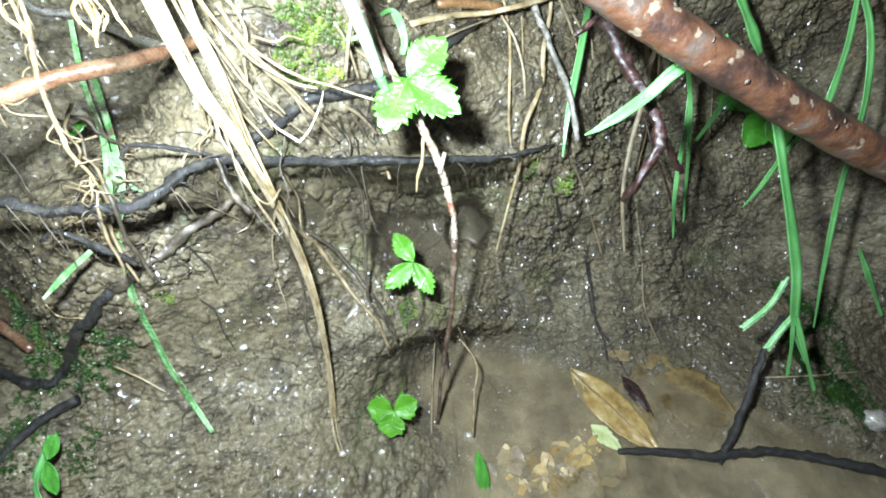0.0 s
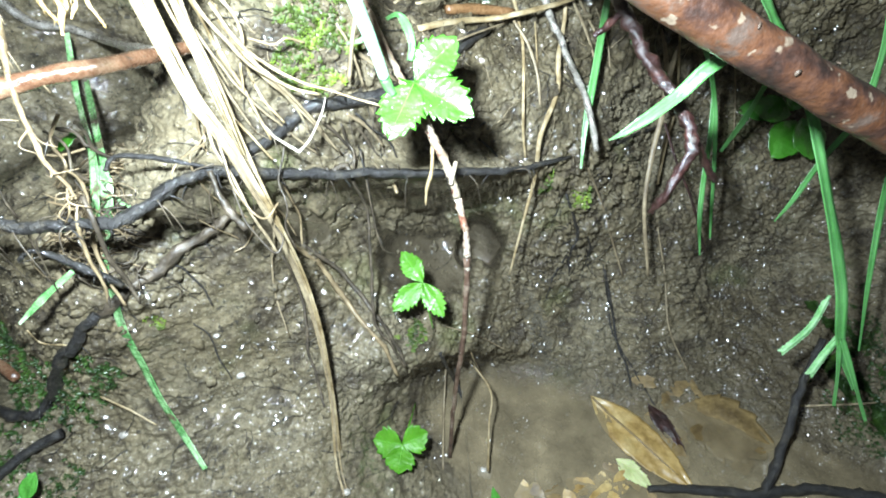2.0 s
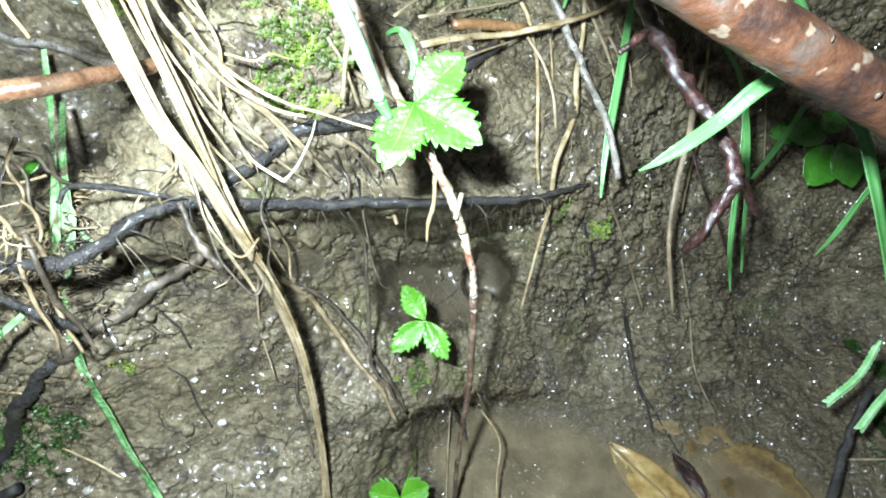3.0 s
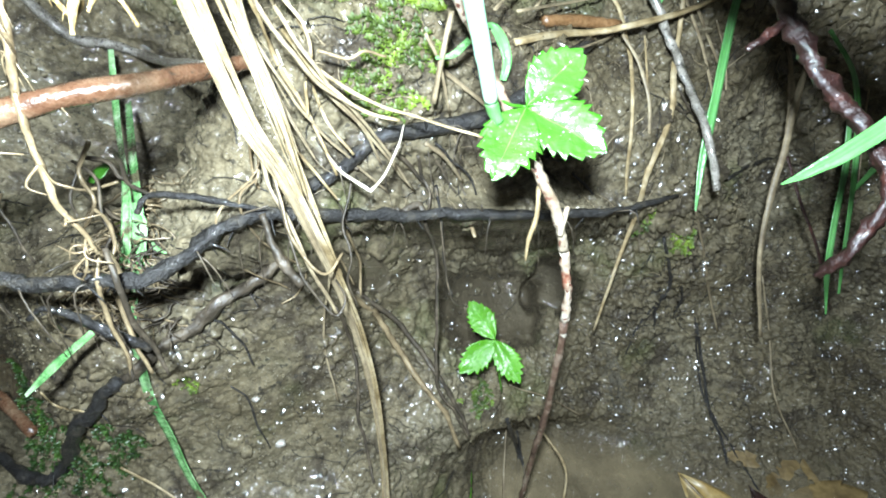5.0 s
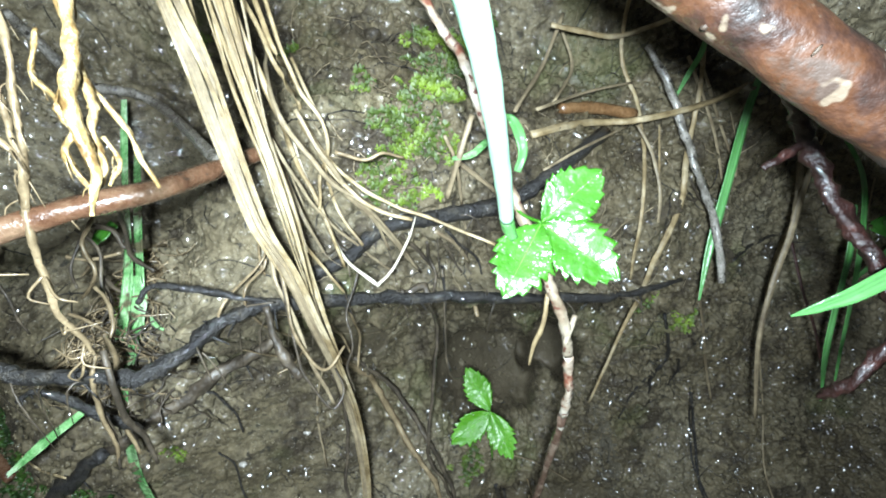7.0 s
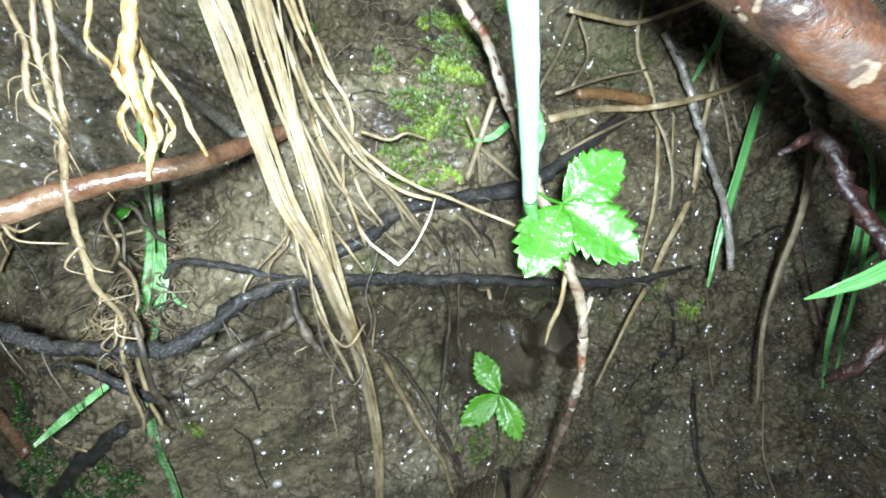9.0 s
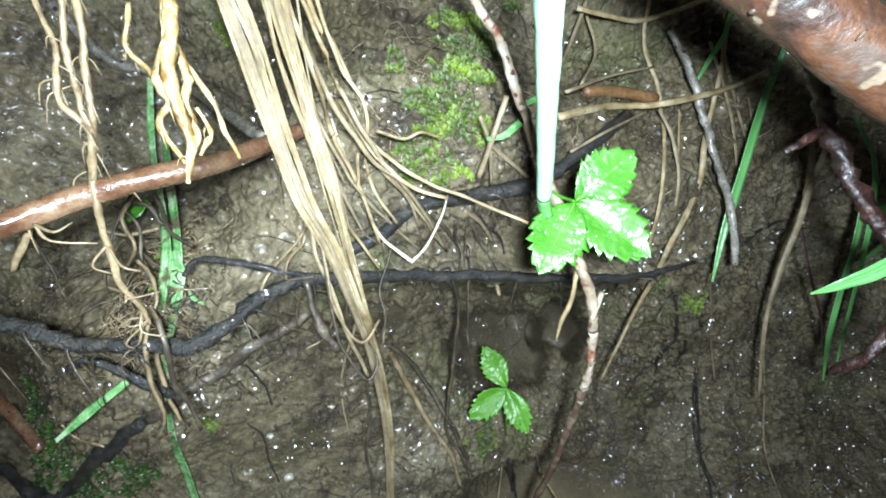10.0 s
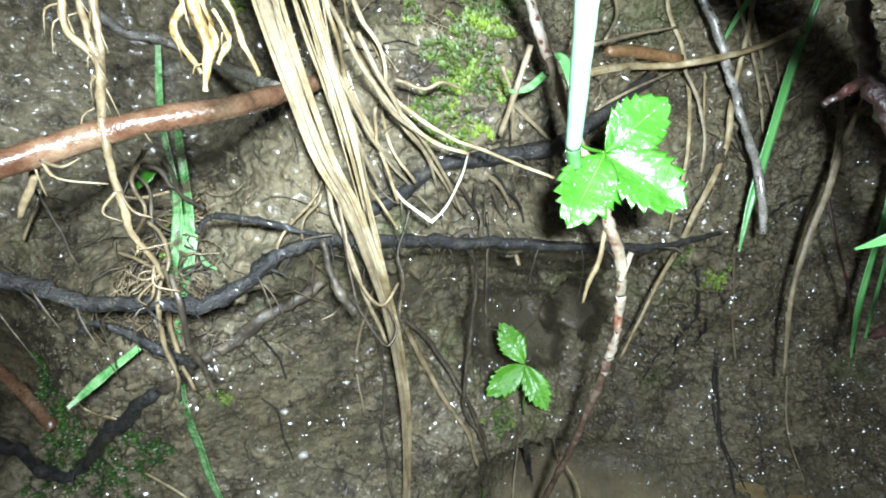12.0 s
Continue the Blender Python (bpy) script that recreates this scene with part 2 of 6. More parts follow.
DARK_STEM = simple("dark_stem", [(0.34, (0.045, 0.026, 0.02)), (0.52, (0.12, 0.072, 0.05)), (0.68, (0.26, 0.2, 0.15))], 90.0, (0.2, 0.5), 0.6, 0.0008, specks=(200.0, 0.64, (0.42, 0.38, 0.31)), coat=0.3)
LEAF_SCRAP = leaf_material("pale_leaf_scrap", (0.5, 0.52, 0.27), (0.34, 0.38, 0.16), 80.0)
RIB = leaf_material("leaf_rib", (0.16, 0.4, 0.07), (0.1, 0.3, 0.04))
STALK = leaf_material("pale_stalk", (0.46, 0.68, 0.5), (0.3, 0.54, 0.37), 40.0, 0.3)
YELLOW_LEAF = simple("yellow_dead_leaf", [(0.3, (0.2, 0.12, 0.035)), (0.5, (0.34, 0.225, 0.075)), (0.75, (0.45, 0.34, 0.15))], 45.0, (0.35, 0.6), 0.5, 0.0006, coat=0.1)
BROWN_LEAF = simple("brown_dead_leaf", [(0.3, (0.08, 0.052, 0.022)), (0.7, (0.24, 0.165, 0.065))], 60.0, (0.35, 0.6), 0.5, 0.0006, coat=0.1)
MOSS = simple("moss", [(0.35, (0.025, 0.042, 0.008)), (0.5, (0.065, 0.105, 0.012)), (0.64, (0.18, 0.27, 0.025))], 55.0, (0.4, 0.7), 0.3, 0.0004)
DARK_MOSS = simple("dark_moss", [(0.35, (0.012, 0.03, 0.006)), (0.55, (0.03, 0.07, 0.012)), (0.7, (0.07, 0.15, 0.02))], 70.0, (0.35, 0.6), 0.3, 0.0004)
STONE = simple("grey_stone", [(0.3, (0.2, 0.18, 0.15)), (0.7, (0.45, 0.42, 0.37))], 90.0, (0.15, 0.4), 0.4, 0.0006, coat=0.5)

def dew_material():
    m, nodes, links, bsdf = material("dew")
    bsdf.inputs["Base Color"].default_value = (0.9, 1.0, 0.93, 1)
    bsdf.inputs["Roughness"].default_value = 0.12
    bsdf.inputs["IOR"].default_value = 1.33
    bsdf.inputs["Transmission Weight"].default_value = 0.6
    return m


DEW = dew_material()


def glint_material():
    """Clear, with a sharp gloss: for caps added to give the wet mud glints."""
    m, nodes, links, bsdf = material("added_glint")
    gloss = nodes.new("ShaderNodeBsdfGlossy")
    gloss.inputs["Roughness"].default_value = 0.2
    clear = nodes.new("ShaderNodeBsdfTransparent")
    mix = nodes.new("ShaderNodeMixShader")
    mix.inputs[0].default_value = 0.1
    links.new(clear.outputs[0], mix.inputs[1])
    links.new(gloss.outputs[0], mix.inputs[2])
    links.new(mix.outputs[0], nodes["Material Output"].inputs["Surface"])
    return m


GLINT = glint_material()

# ---- the bank: one sheet of mud, given as depth below a plane that leans back 45 degrees ----
EYE_Z, HALF = 0.41, math.sqrt(0.5)
LUMPS = np.array([
    [-0.021, -0.031, -0.009, -0.029, -0.069, -0.019, 0.017, 0.031, 0.015, -0.024],
    [-0.056, -0.074, -0.061, -0.052, -0.016, -0.008, -0.021, -0.005, -0.015, -0.01],
    [-0.037, -0.019, -0.049, -0.01, -0.118, -0.028, 0.004, -0.023, 0.001, -0.042],
    [-0.025, -0.015, -0.099, 0.001, -0.01, -0.016, 0.064, 0.0, 0.073, 0.076],
    [-0.048, -0.033, 0.011, -0.087, 0.064, 0.003, -0.031, 0.031, 0.005, 0.033],
    [-0.026, -0.008, 0.072, -0.034, -0.083, -0.021, 0.04, 0.09, 0.026, 0.048],
    [-0.004, 0.0, 0.019, 0.037, 0.097, 0.065, 0.021, 0.03, 0.063, 0.137],
])
LUMP_X, LUMP_U, LUMP_S = np.arange(-0.36, 0.37, 0.08), np.arange(-0.2, 0.21, 0.065), 0.055


def bank_depth(x, u):
    """Depth of the broad bank: foot, undercut wall and top, with its hollows and bulges."""
    wall, foot, k = 0.382 - u, 0.58 + u, 0.03
    low = np.minimum(wall, foot)
    d = low - k * np.log(np.exp(-(wall - low) / k) + np.exp(-(foot - low) / k))
    d = np.maximum(d, u - 0.48)
    gx = np.exp(-((x[:, None] - LUMP_X) ** 2) / (2 * LUMP_S**2))
    gu = np.exp(-((u[:, None] - LUMP_U) ** 2) / (2 * LUMP_S**2))
    # the ledge under the long root, where the bank is washed out
    d = d + 0.075 * np.exp(-(((x + 0.012) / 0.078) ** 2)) / (1 + np.exp(np.clip((u - 0.0515 - 0.16 * x) / 0.003, -40, 40)))
    return d + np.einsum("ni,ji,nj->n", gx, LUMPS, gu)


# the lines of the roots that lie along the bank
main_line = [(-0.262, 0.149, 0.3), (-0.232, 0.1462, 0.2965), (-0.2048, 0.1459, 0.2943), (-0.1945, 0.1465, 0.2934), (-0.1849, 0.1465, 0.2906), (-0.173, 0.1459, 0.2872), (-0.1606, 0.1469, 0.2868), (-0.1511, 0.1495, 0.2866), (-0.141, 0.1509, 0.2852), (-0.1344, 0.1559, 0.2845), (-0.1287, 0.163, 0.2859), (-0.1241, 0.1716, 0.2875), (-0.1154, 0.1791, 0.2893), (-0.1073, 0.1856, 0.2873), (-0.0944, 0.1993, 0.2769), (-0.0778, 0.212, 0.2684), (-0.0529, 0.2233, 0.2614), (-0.0223, 0.2334, 0.2545), (0.0113, 0.2451, 0.2478), (0.0349, 0.2541, 0.2427), (0.0544, 0.2665, 0.2381), (0.0807, 0.2871, 0.2304)]
upper_line = [(-0.1051, 0.1993, 0.2869), (-0.0947, 0.2048, 0.2896), (-0.0866, 0.2108, 0.2927), (-0.0796, 0.2223, 0.2949), (-0.0699, 0.225, 0.2984), (-0.056, 0.2323, 0.2986), (-0.0414, 0.2411, 0.2975), (-0.0246, 0.2499, 0.2978), (-0.0059, 0.2709, 0.299), (0.0201, 0.3029, 0.3056)]
thin_line = [(-0.147, 0.1702, 0.2974), (-0.1439, 0.1742, 0.3013), (-0.137, 0.1749, 0.3021), (-0.1265, 0.1767, 0.2996), (-0.1163, 0.1793, 0.2952), (-0.1084, 0.1836, 0.2895)]
low_line = [(-0.1209, 0.2045, 0.2456), (-0.1354, 0.1938, 0.2403), (-0.1462, 0.1857, 0.2377), (-0.1551, 0.1786, 0.2314), (-0.1657, 0.1708, 0.2284), (-0.1721, 0.1654, 0.2245), (-0.1813, 0.1590, 0.2176), (-0.1986, 0.1518, 0.2054), (-0.2187, 0.1502, 0.1855), (-0.2524, 0.1515, 0.1442), (-0.2691, 0.1476, 0.1316), (-0.2913, 0.1538, 0.1263), (-0.3294, 0.1647, 0.1178), (-0.3525, 0.1698, 0.1115)]


def ridge(base, x, u, line, above, below):
    """The mud drawn up to a root that lies along it: a soft swell above, a sharp undercut below."""
    pts = sorted((p[0], (p[1] + p[2] - EYE_Z) * HALF, (p[1] - p[2] + EYE_Z) * HALF) for p in line)
    px, pu, pd = (np.array(v) for v in zip(*pts))
    du = u - np.interp(x, px, pu)
    fade = np.exp(-((np.maximum(0, px[0] - x) + np.maximum(0, x - px[-1])) / 0.02) ** 2)
    lift = np.maximum(0.0, base - np.interp(x, px, pd) - 0.0012)
    return base - lift * fade * np.exp(-((du / np.where(du > 0, above, below)) ** 2))


def relief(c):
    """Swells, crumbs, pits and cracks of the wet mud at a place of the bank, in metres (positive: towards the open)."""
    w = noise.noise(c * 26)
    h = 0.0042 * noise.fractal(c * 24, 0.9, 2.1, 3)
    rough = min(1.9, max(0.3, 0.8 + 0.9 * noise.noise(c * 14 + Vector((0, 0, 8.8))) + min(0.3, max(0.0, (c.x + 0.02) * 4))))
    h += 0.0036 * rough * noise.fractal(c * 90 + Vector((w, w, 7.7)), 0.8, 2.15, 4)
    wob = noise.noise_vector(c * 150) * 0.55
    for size, high, seed in ((110, 0.0024, 1.5), (230, 0.0013, 9.5)):
        far, near = noise.voronoi(c * size + wob + Vector((0, 0, seed)))
        k = (math.sin(near[0].x * 127.1 + near[0].y * 311.7 + near[0].z * 74.7) * 4375.85) % 1.0
        dome = 1 - (far[0] / (0.4 + 0.45 * k)) ** 2
        if dome > 0:
            h += high * rough * (k - 0.2) * dome * min(1.0, (far[1] - far[0]) / 0.3) * 2.0
    # thin cracks, where the mud has slumped
    crack = abs(noise.noise(c * 42 + wob * 0.25 + Vector((5.0, 0, 0))))
    if crack < 0.04 and noise.noise(c * 17 + Vector((0, 3.0, 0))) > 0.32:
        h -= 0.004 * (1 - crack / 0.04)
    return h + 0.0008 * rough * noise.fractal(c * 330, 0.6, 2.2, 2)


def spread(lo, hi, step, far):
    mid = list(np.arange(lo, hi, step))
    out, s, v = [], step, hi
    while v < far:
        out.append(v)
        s *= 1.22
        v += s
    left, s, v = [], step, lo
    while v > -far:
        s *= 1.22
        v -= s
        left.append(v)
    return left[::-1] + mid + out


def to_world(x, u, d):
    return np.stack([x, (u + d) * HALF, EYE_Z + (u - d) * HALF], -1)


XS, US = np.array(spread(-0.29, 0.47, 0.00072, 40.0)), np.array(spread(-0.19, 0.215, 0.00068, 40.0))
GX, GU = np.meshgrid(XS, US)
FX, FU = GX.ravel(), GU.ravel()
BASE = bank_depth(FX, FU)
for root_line, above, below in ((low_line[:5], 0.012, 0.006), (upper_line, 0.018, 0.007), (main_line[10:], 0.015, 0.0035)):
    BASE = ridge(BASE, FX, FU, root_line, above, below)
# the basin of the puddle, just under the level of its water
LEVEL = FU + (EYE_Z - 0.0125) / HALF
SHORE = np.interp(FX, [0.0, 0.07, 0.127, 0.18, 0.265, 0.3, 0.39, 0.47], [0.272, 0.27, 0.25, 0.232, 0.23, 0.2, 0.15, 0.12]) - (FU + LEVEL) * HALF
def ease(v):
    v = np.clip(v, 0, 1)
    return v * v * (3 - 2 * v)


# a groove cut under the long root, shaped to give its dark shadow band
root_u = np.interp(FX, [p[0] for p in main_line], [(p[1] + p[2] - EYE_Z) * HALF for p in main_line])
BASE = BASE + 0.022 * np.exp(-(((FU - root_u + 0.0065) / 0.0045) ** 2)) * ease((FX + 0.1) / 0.03) * ease((0.06 - FX) / 0.03)
POOL = ease((SHORE + 0.03) / 0.045) * ease((FX + 0.075) / 0.1) * (FX < 0.47)
BASE = BASE + np.maximum(0, LEVEL - 0.004 + 0.016 * ease(SHORE / 0.04) - BASE) * POOL
BASE = BASE + 0.026 * np.exp(-(((FX + 0.042) / 0.035) ** 2) - (((FU + 0.128) / 0.03) ** 2))
# a low bar of mud shuts the puddle off on one side
BASE = BASE - 0.016 * np.exp(-(((FX + 0.035) / 0.05) ** 2) - (((FU + 0.185) / 0.03) ** 2))
SOFT = np.array([relief(Vector(p)) if abs(p[0]) < 1.5 and abs(u) < 1.5 else 0.05 * noise.noise(Vector((p[0], u, 0))) for p, u in zip(to_world(FX, FU, BASE).tolist(), FU)])
# the caves of the spring under the root, and the smooth basin of the puddle
rim = np.array([0.3 * noise.noise(Vector((x * 70, u * 70, 9))) for x, u in zip(FX, FU)])


def pit(x, u, wide, high, sharp):
    r = np.sqrt(((FX - x) / wide) ** 2 + ((FU - u) / high) ** 2) + rim
    return 1 / (1 + np.exp(np.clip((r - 1) * sharp, -50, 50)))


CAVE = pit(-0.022, 0.0065, 0.040, 0.030, 15)
HOLE = pit(0.0245, 0.023, 0.021, 0.021, 22)
DIMPLE = pit(-0.098, 0.026, 0.014, 0.010, 14)
CUT = np.maximum(np.maximum(CAVE, HOLE), DIMPLE)
PLACES = to_world(FX, FU, BASE)
smooth = np.clip((0.05 - PLACES[:, 2]) / 0.05, 0, 1) * (FX > -0.02)
rows, cols = GX.shape
DEPTH = BASE + CAVE * 0.026 + HOLE * 0.04 + DIMPLE * 0.008
RELIEF = SOFT * (1 - 0.92 * CUT) * (1 - 0.7 * smooth)
# the relief stands square to the bank, so that it does not smear on steep places
hollow = to_world(FX, FU, DEPTH).reshape(rows, cols, 3)
NORMAL = np.cross(np.gradient(hollow, axis=1), np.gradient(hollow, axis=0))
for _ in range(6):
    NORMAL[1:-1] = NORMAL[:-2] + NORMAL[1:-1] + NORMAL[2:]
    NORMAL[:, 1:-1] = NORMAL[:, :-2] + NORMAL[:, 1:-1] + NORMAL[:, 2:]
    NORMAL /= np.linalg.norm(NORMAL, axis=2, keepdims=True) + 1e-12
PLACES = (hollow + NORMAL * RELIEF.reshape(rows, cols, 1)).reshape(-1, 3)
DEPTH = DEPTH - RELIEF
idx = np.arange(rows * cols).reshape(rows, cols)
quads = np.stack([idx[:-1, :-1], idx[:-1, 1:], idx[1:, 1:], idx[1:, :-1]], -1).reshape(-1, 4)
mesh = bpy.data.meshes.new("ground")
mesh.from_pydata(PLACES.tolist(), [], quads.tolist())
mesh.polygons.foreach_set("use_smooth", [True] * len(mesh.polygons))
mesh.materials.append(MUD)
mesh.attributes.new("pit_basin", "FLOAT", "POINT").data.foreach_set("value", np.clip(CUT + 0.6 * smooth, 0, 1))
ground = tagged(new("ground", mesh), "steep bank of wet grey-brown mud with crumbs and cracks", "ground", kind="structure")


def mud_at(x, y, z, lift=0.0):
    """The place on the mud in front of which (x, y, z) lies, lifted off it."""
    u = (y + z - EYE_Z) * HALF
    i, j = int(np.abs(US - u).argmin()), int(np.abs(XS - x).argmin())
    d = DEPTH[i * cols + j] - lift
    return Vector((x, (u + d) * HALF, EYE_Z + (u - d) * HALF))


# ---- builders ----
FACING = Vector((0, -HALF, HALF))


def part(name, bm, mat, parent=None, label="", smooth=True):
    me = bpy.data.meshes.new(name)
    bm.to_mesh(me)
    bm.free()
    me.materials.append(mat)
    if smooth:
        me.polygons.foreach_set("use_smooth", [True] * len(me.polygons))
    ob = new(name, me)
    if parent is not None:
        ob.parent = parent
        ob.matrix_parent_inverse = Matrix.Translation(-parent.location)
    if label:
        ob["label"] = label
    return ob


def curve_points(pts, steps):
    """A smooth line (Catmull-Rom) through pts."""
    p = [Vector(v) for v in pts]
    p = [p[0] * 2 - p[1]] + p + [p[-1] * 2 - p[-2]]
    out = []
    for a, b, c, d in zip(p, p[1:], p[2:], p[3:]):
        for k in range(steps):
            t = k / steps
            out.append(0.5 * (2 * b + (c - a) * t + (2 * a - 5 * b + 4 * c - d) * t * t + (3 * b - a - 3 * c + d) * t**3))
    return out + [p[-2]]


def clear_of_mud(pts, radius):
    """The same line, pushed out smoothly wherever it would run inside the mud."""
    need = []
    for i, p in enumerate(pts):
        q = mud_at(*p, along(radius, i / (len(pts) - 1)) * 0.6)
        need.append(max(0.0, (q - p).dot(FACING)))
    n = len(pts)
    wide = [max(need[max(0, i - 2):i + 3]) for i in range(n)]
    for _ in range(2):
        wide = [sum(wide[max(0, i - 2):i + 3]) / len(wide[max(0, i - 2):i + 3]) for i in range(n)]
    return [p + FACING * w for p, w in zip(pts, wide)]


def along(values, t):
    """A value between those of a list, spaced evenly over 0..1."""
    if not isinstance(values, (list, tuple)):
        return values
    f = t * (len(values) - 1)
    i = min(int(f), len(values) - 2)
    return values[i] + (values[i + 1] - values[i]) * (f - i)


def tube(bm, pts, radius, sides=8, steps=6, knobs=0.15, grain=300.0, flat=1.0, seed=0.0, wander=0.0):
    """A round, knobbly rod along a line, closed at both ends."""
    line = clear_of_mud(curve_points(pts, steps), radius)
    n, rings, run = len(line), [], 0.0
    uv, marks = bm.loops.layers.uv.verify(), []
    for i, c in enumerate(line):
        run += (c - line[i - 1]).length if i else 0.0
        marks.append(run * 60 + seed)
        t = i / (n - 1)
        way = (line[min(i + 1, n - 1)] - line[max(i - 1, 0)]).normalized()
        side = way.cross(FACING)
        side = side.normalized() if side.length > 1e-3 else Vector((1, 0, 0))
        up = side.cross(way).normalized()
        if wander:
            c = c + wander * (side * noise.noise(c * 90 + Vector((seed, 0, 0))) + up * noise.noise(c * 90 + Vector((0, seed, 4))))
        r0, ring = along(radius, t), []
        for k in range(sides):
            a = 2 * math.pi * k / sides
            q = side * math.cos(a) + up * math.sin(a) * flat
            r = r0 * (1 + knobs * noise.noise(c * grain + q * 1.3 + Vector((seed, seed, 0))) * 2)
            ring.append(bm.verts.new(c + q * r))
        rings.append(ring)
    for i, (a, b) in enumerate(zip(rings, rings[1:])):
        for k in range(sides):
            f = bm.faces.new((a[k], a[(k + 1) % sides], b[(k + 1) % sides], b[k]))
            for loop, (p, q) in zip(f.loops, ((k, i), (k + 1, i), (k + 1, i + 1), (k, i + 1))):
                loop[uv].uv = (p / sides, marks[q])
    bm.faces.new(rings[0][::-1])
    bm.faces.new(rings[-1])
    return line


def rod(name, pts, radius, mat, label, category, parent=None, group="", **kw):
    bm = bmesh.new()
    tube(bm, pts, radius, **kw)
    ob = part(name, bm, mat, parent)
    if parent is None:
        tagged(ob, label, category, group)
    elif label:
        ob["label"] = label
    return ob


def hairs(root, pts, count, length, radius, mat, seed, lean=0.3):
    """Short rootlets that stand off a root and droop."""
    rng = random.Random(seed)
    line = curve_points(pts, 8)
    for _ in range(count):
        c = line[rng.randrange(2, len(line) - 2)]
        way = Vector((rng.uniform(-1, 1), rng.uniform(-0.7, 0.1), rng.uniform(-1, 0.5))).normalized()
        n = length * rng.uniform(0.4, 1)
        mid = c + way * n * 0.5 + Vector((0, 0, -0.1 * n))
        bm = bmesh.new()
        tube(bm, [c, mid, c + way * n * 0.8 + Vector((0, 0, -lean * n))], [radius, radius * 0.8, radius * 0.3], 5, 3, 0.3, seed=seed)
        part("rootlet", bm, mat, root)


def blade(bm, pts, widths, steps=8, fold=0.25, twist=0.0, face=None, thick=0.0003):
    """A grass blade: a tapered ribbon with a midrib fold and thickness."""
    line = clear_of_mud(curve_points(pts, steps), 0.001)
    n, top, low, run = len(line), [], [], 0.0
    uv, marks = bm.loops.layers.uv.verify(), []
    for i, c in enumerate(line):
        run += (c - line[i - 1]).length if i else 0.0
        marks.append(run * 60 + pts[0][0] * 99)
        t = i / (n - 1)
        way = (line[min(i + 1, n - 1)] - line[max(i - 1, 0)]).normalized()
        side = way.cross(face or FACING).normalized()
        side = Matrix.Rotation(twist * t + 0.2 * math.sin(t * 9 + pts[0][0] * 70), 3, way) @ side
        up = side.cross(way).normalized()
        w = along(widths, t) / 2
        row = [c + side * w * s + up * w * fold * abs(s) for s in (-1, -0.5, 0, 0.5, 1)]
        top.append([bm.verts.new(v) for v in row])
        low.append([bm.verts.new(v - up * thick) for v in row])
    for rows_, flip in ((top, False), (low, True)):
        for i, (a, b) in enumerate(zip(rows_, rows_[1:])):
            for k in range(4):
                f, g = [a[k], a[k + 1], b[k + 1], b[k]], [(k, i), (k + 1, i), (k + 1, i + 1), (k, i + 1)]
                f = bm.faces.new(f[::-1] if flip else f)
                for loop, (p, q) in zip(f.loops, g[::-1] if flip else g):
                    loop[uv].uv = (p / 4, marks[q])
    for a, b, c, d in zip(top, top[1:], low, low[1:]):
        bm.faces.new((a[0], b[0], d[0], c[0]))
        bm.faces.new((a[4], c[4], d[4], b[4]))
    return line


def grass_blade(name, pts, widths, mat, label, category="grass", parent=None, **kw):
    bm = bmesh.new()
    blade(bm, pts, widths, **kw)
    ob = part(name, bm, mat, parent)
    return ob if parent is not None else tagged(ob, label, category, "grass blades on the bank")


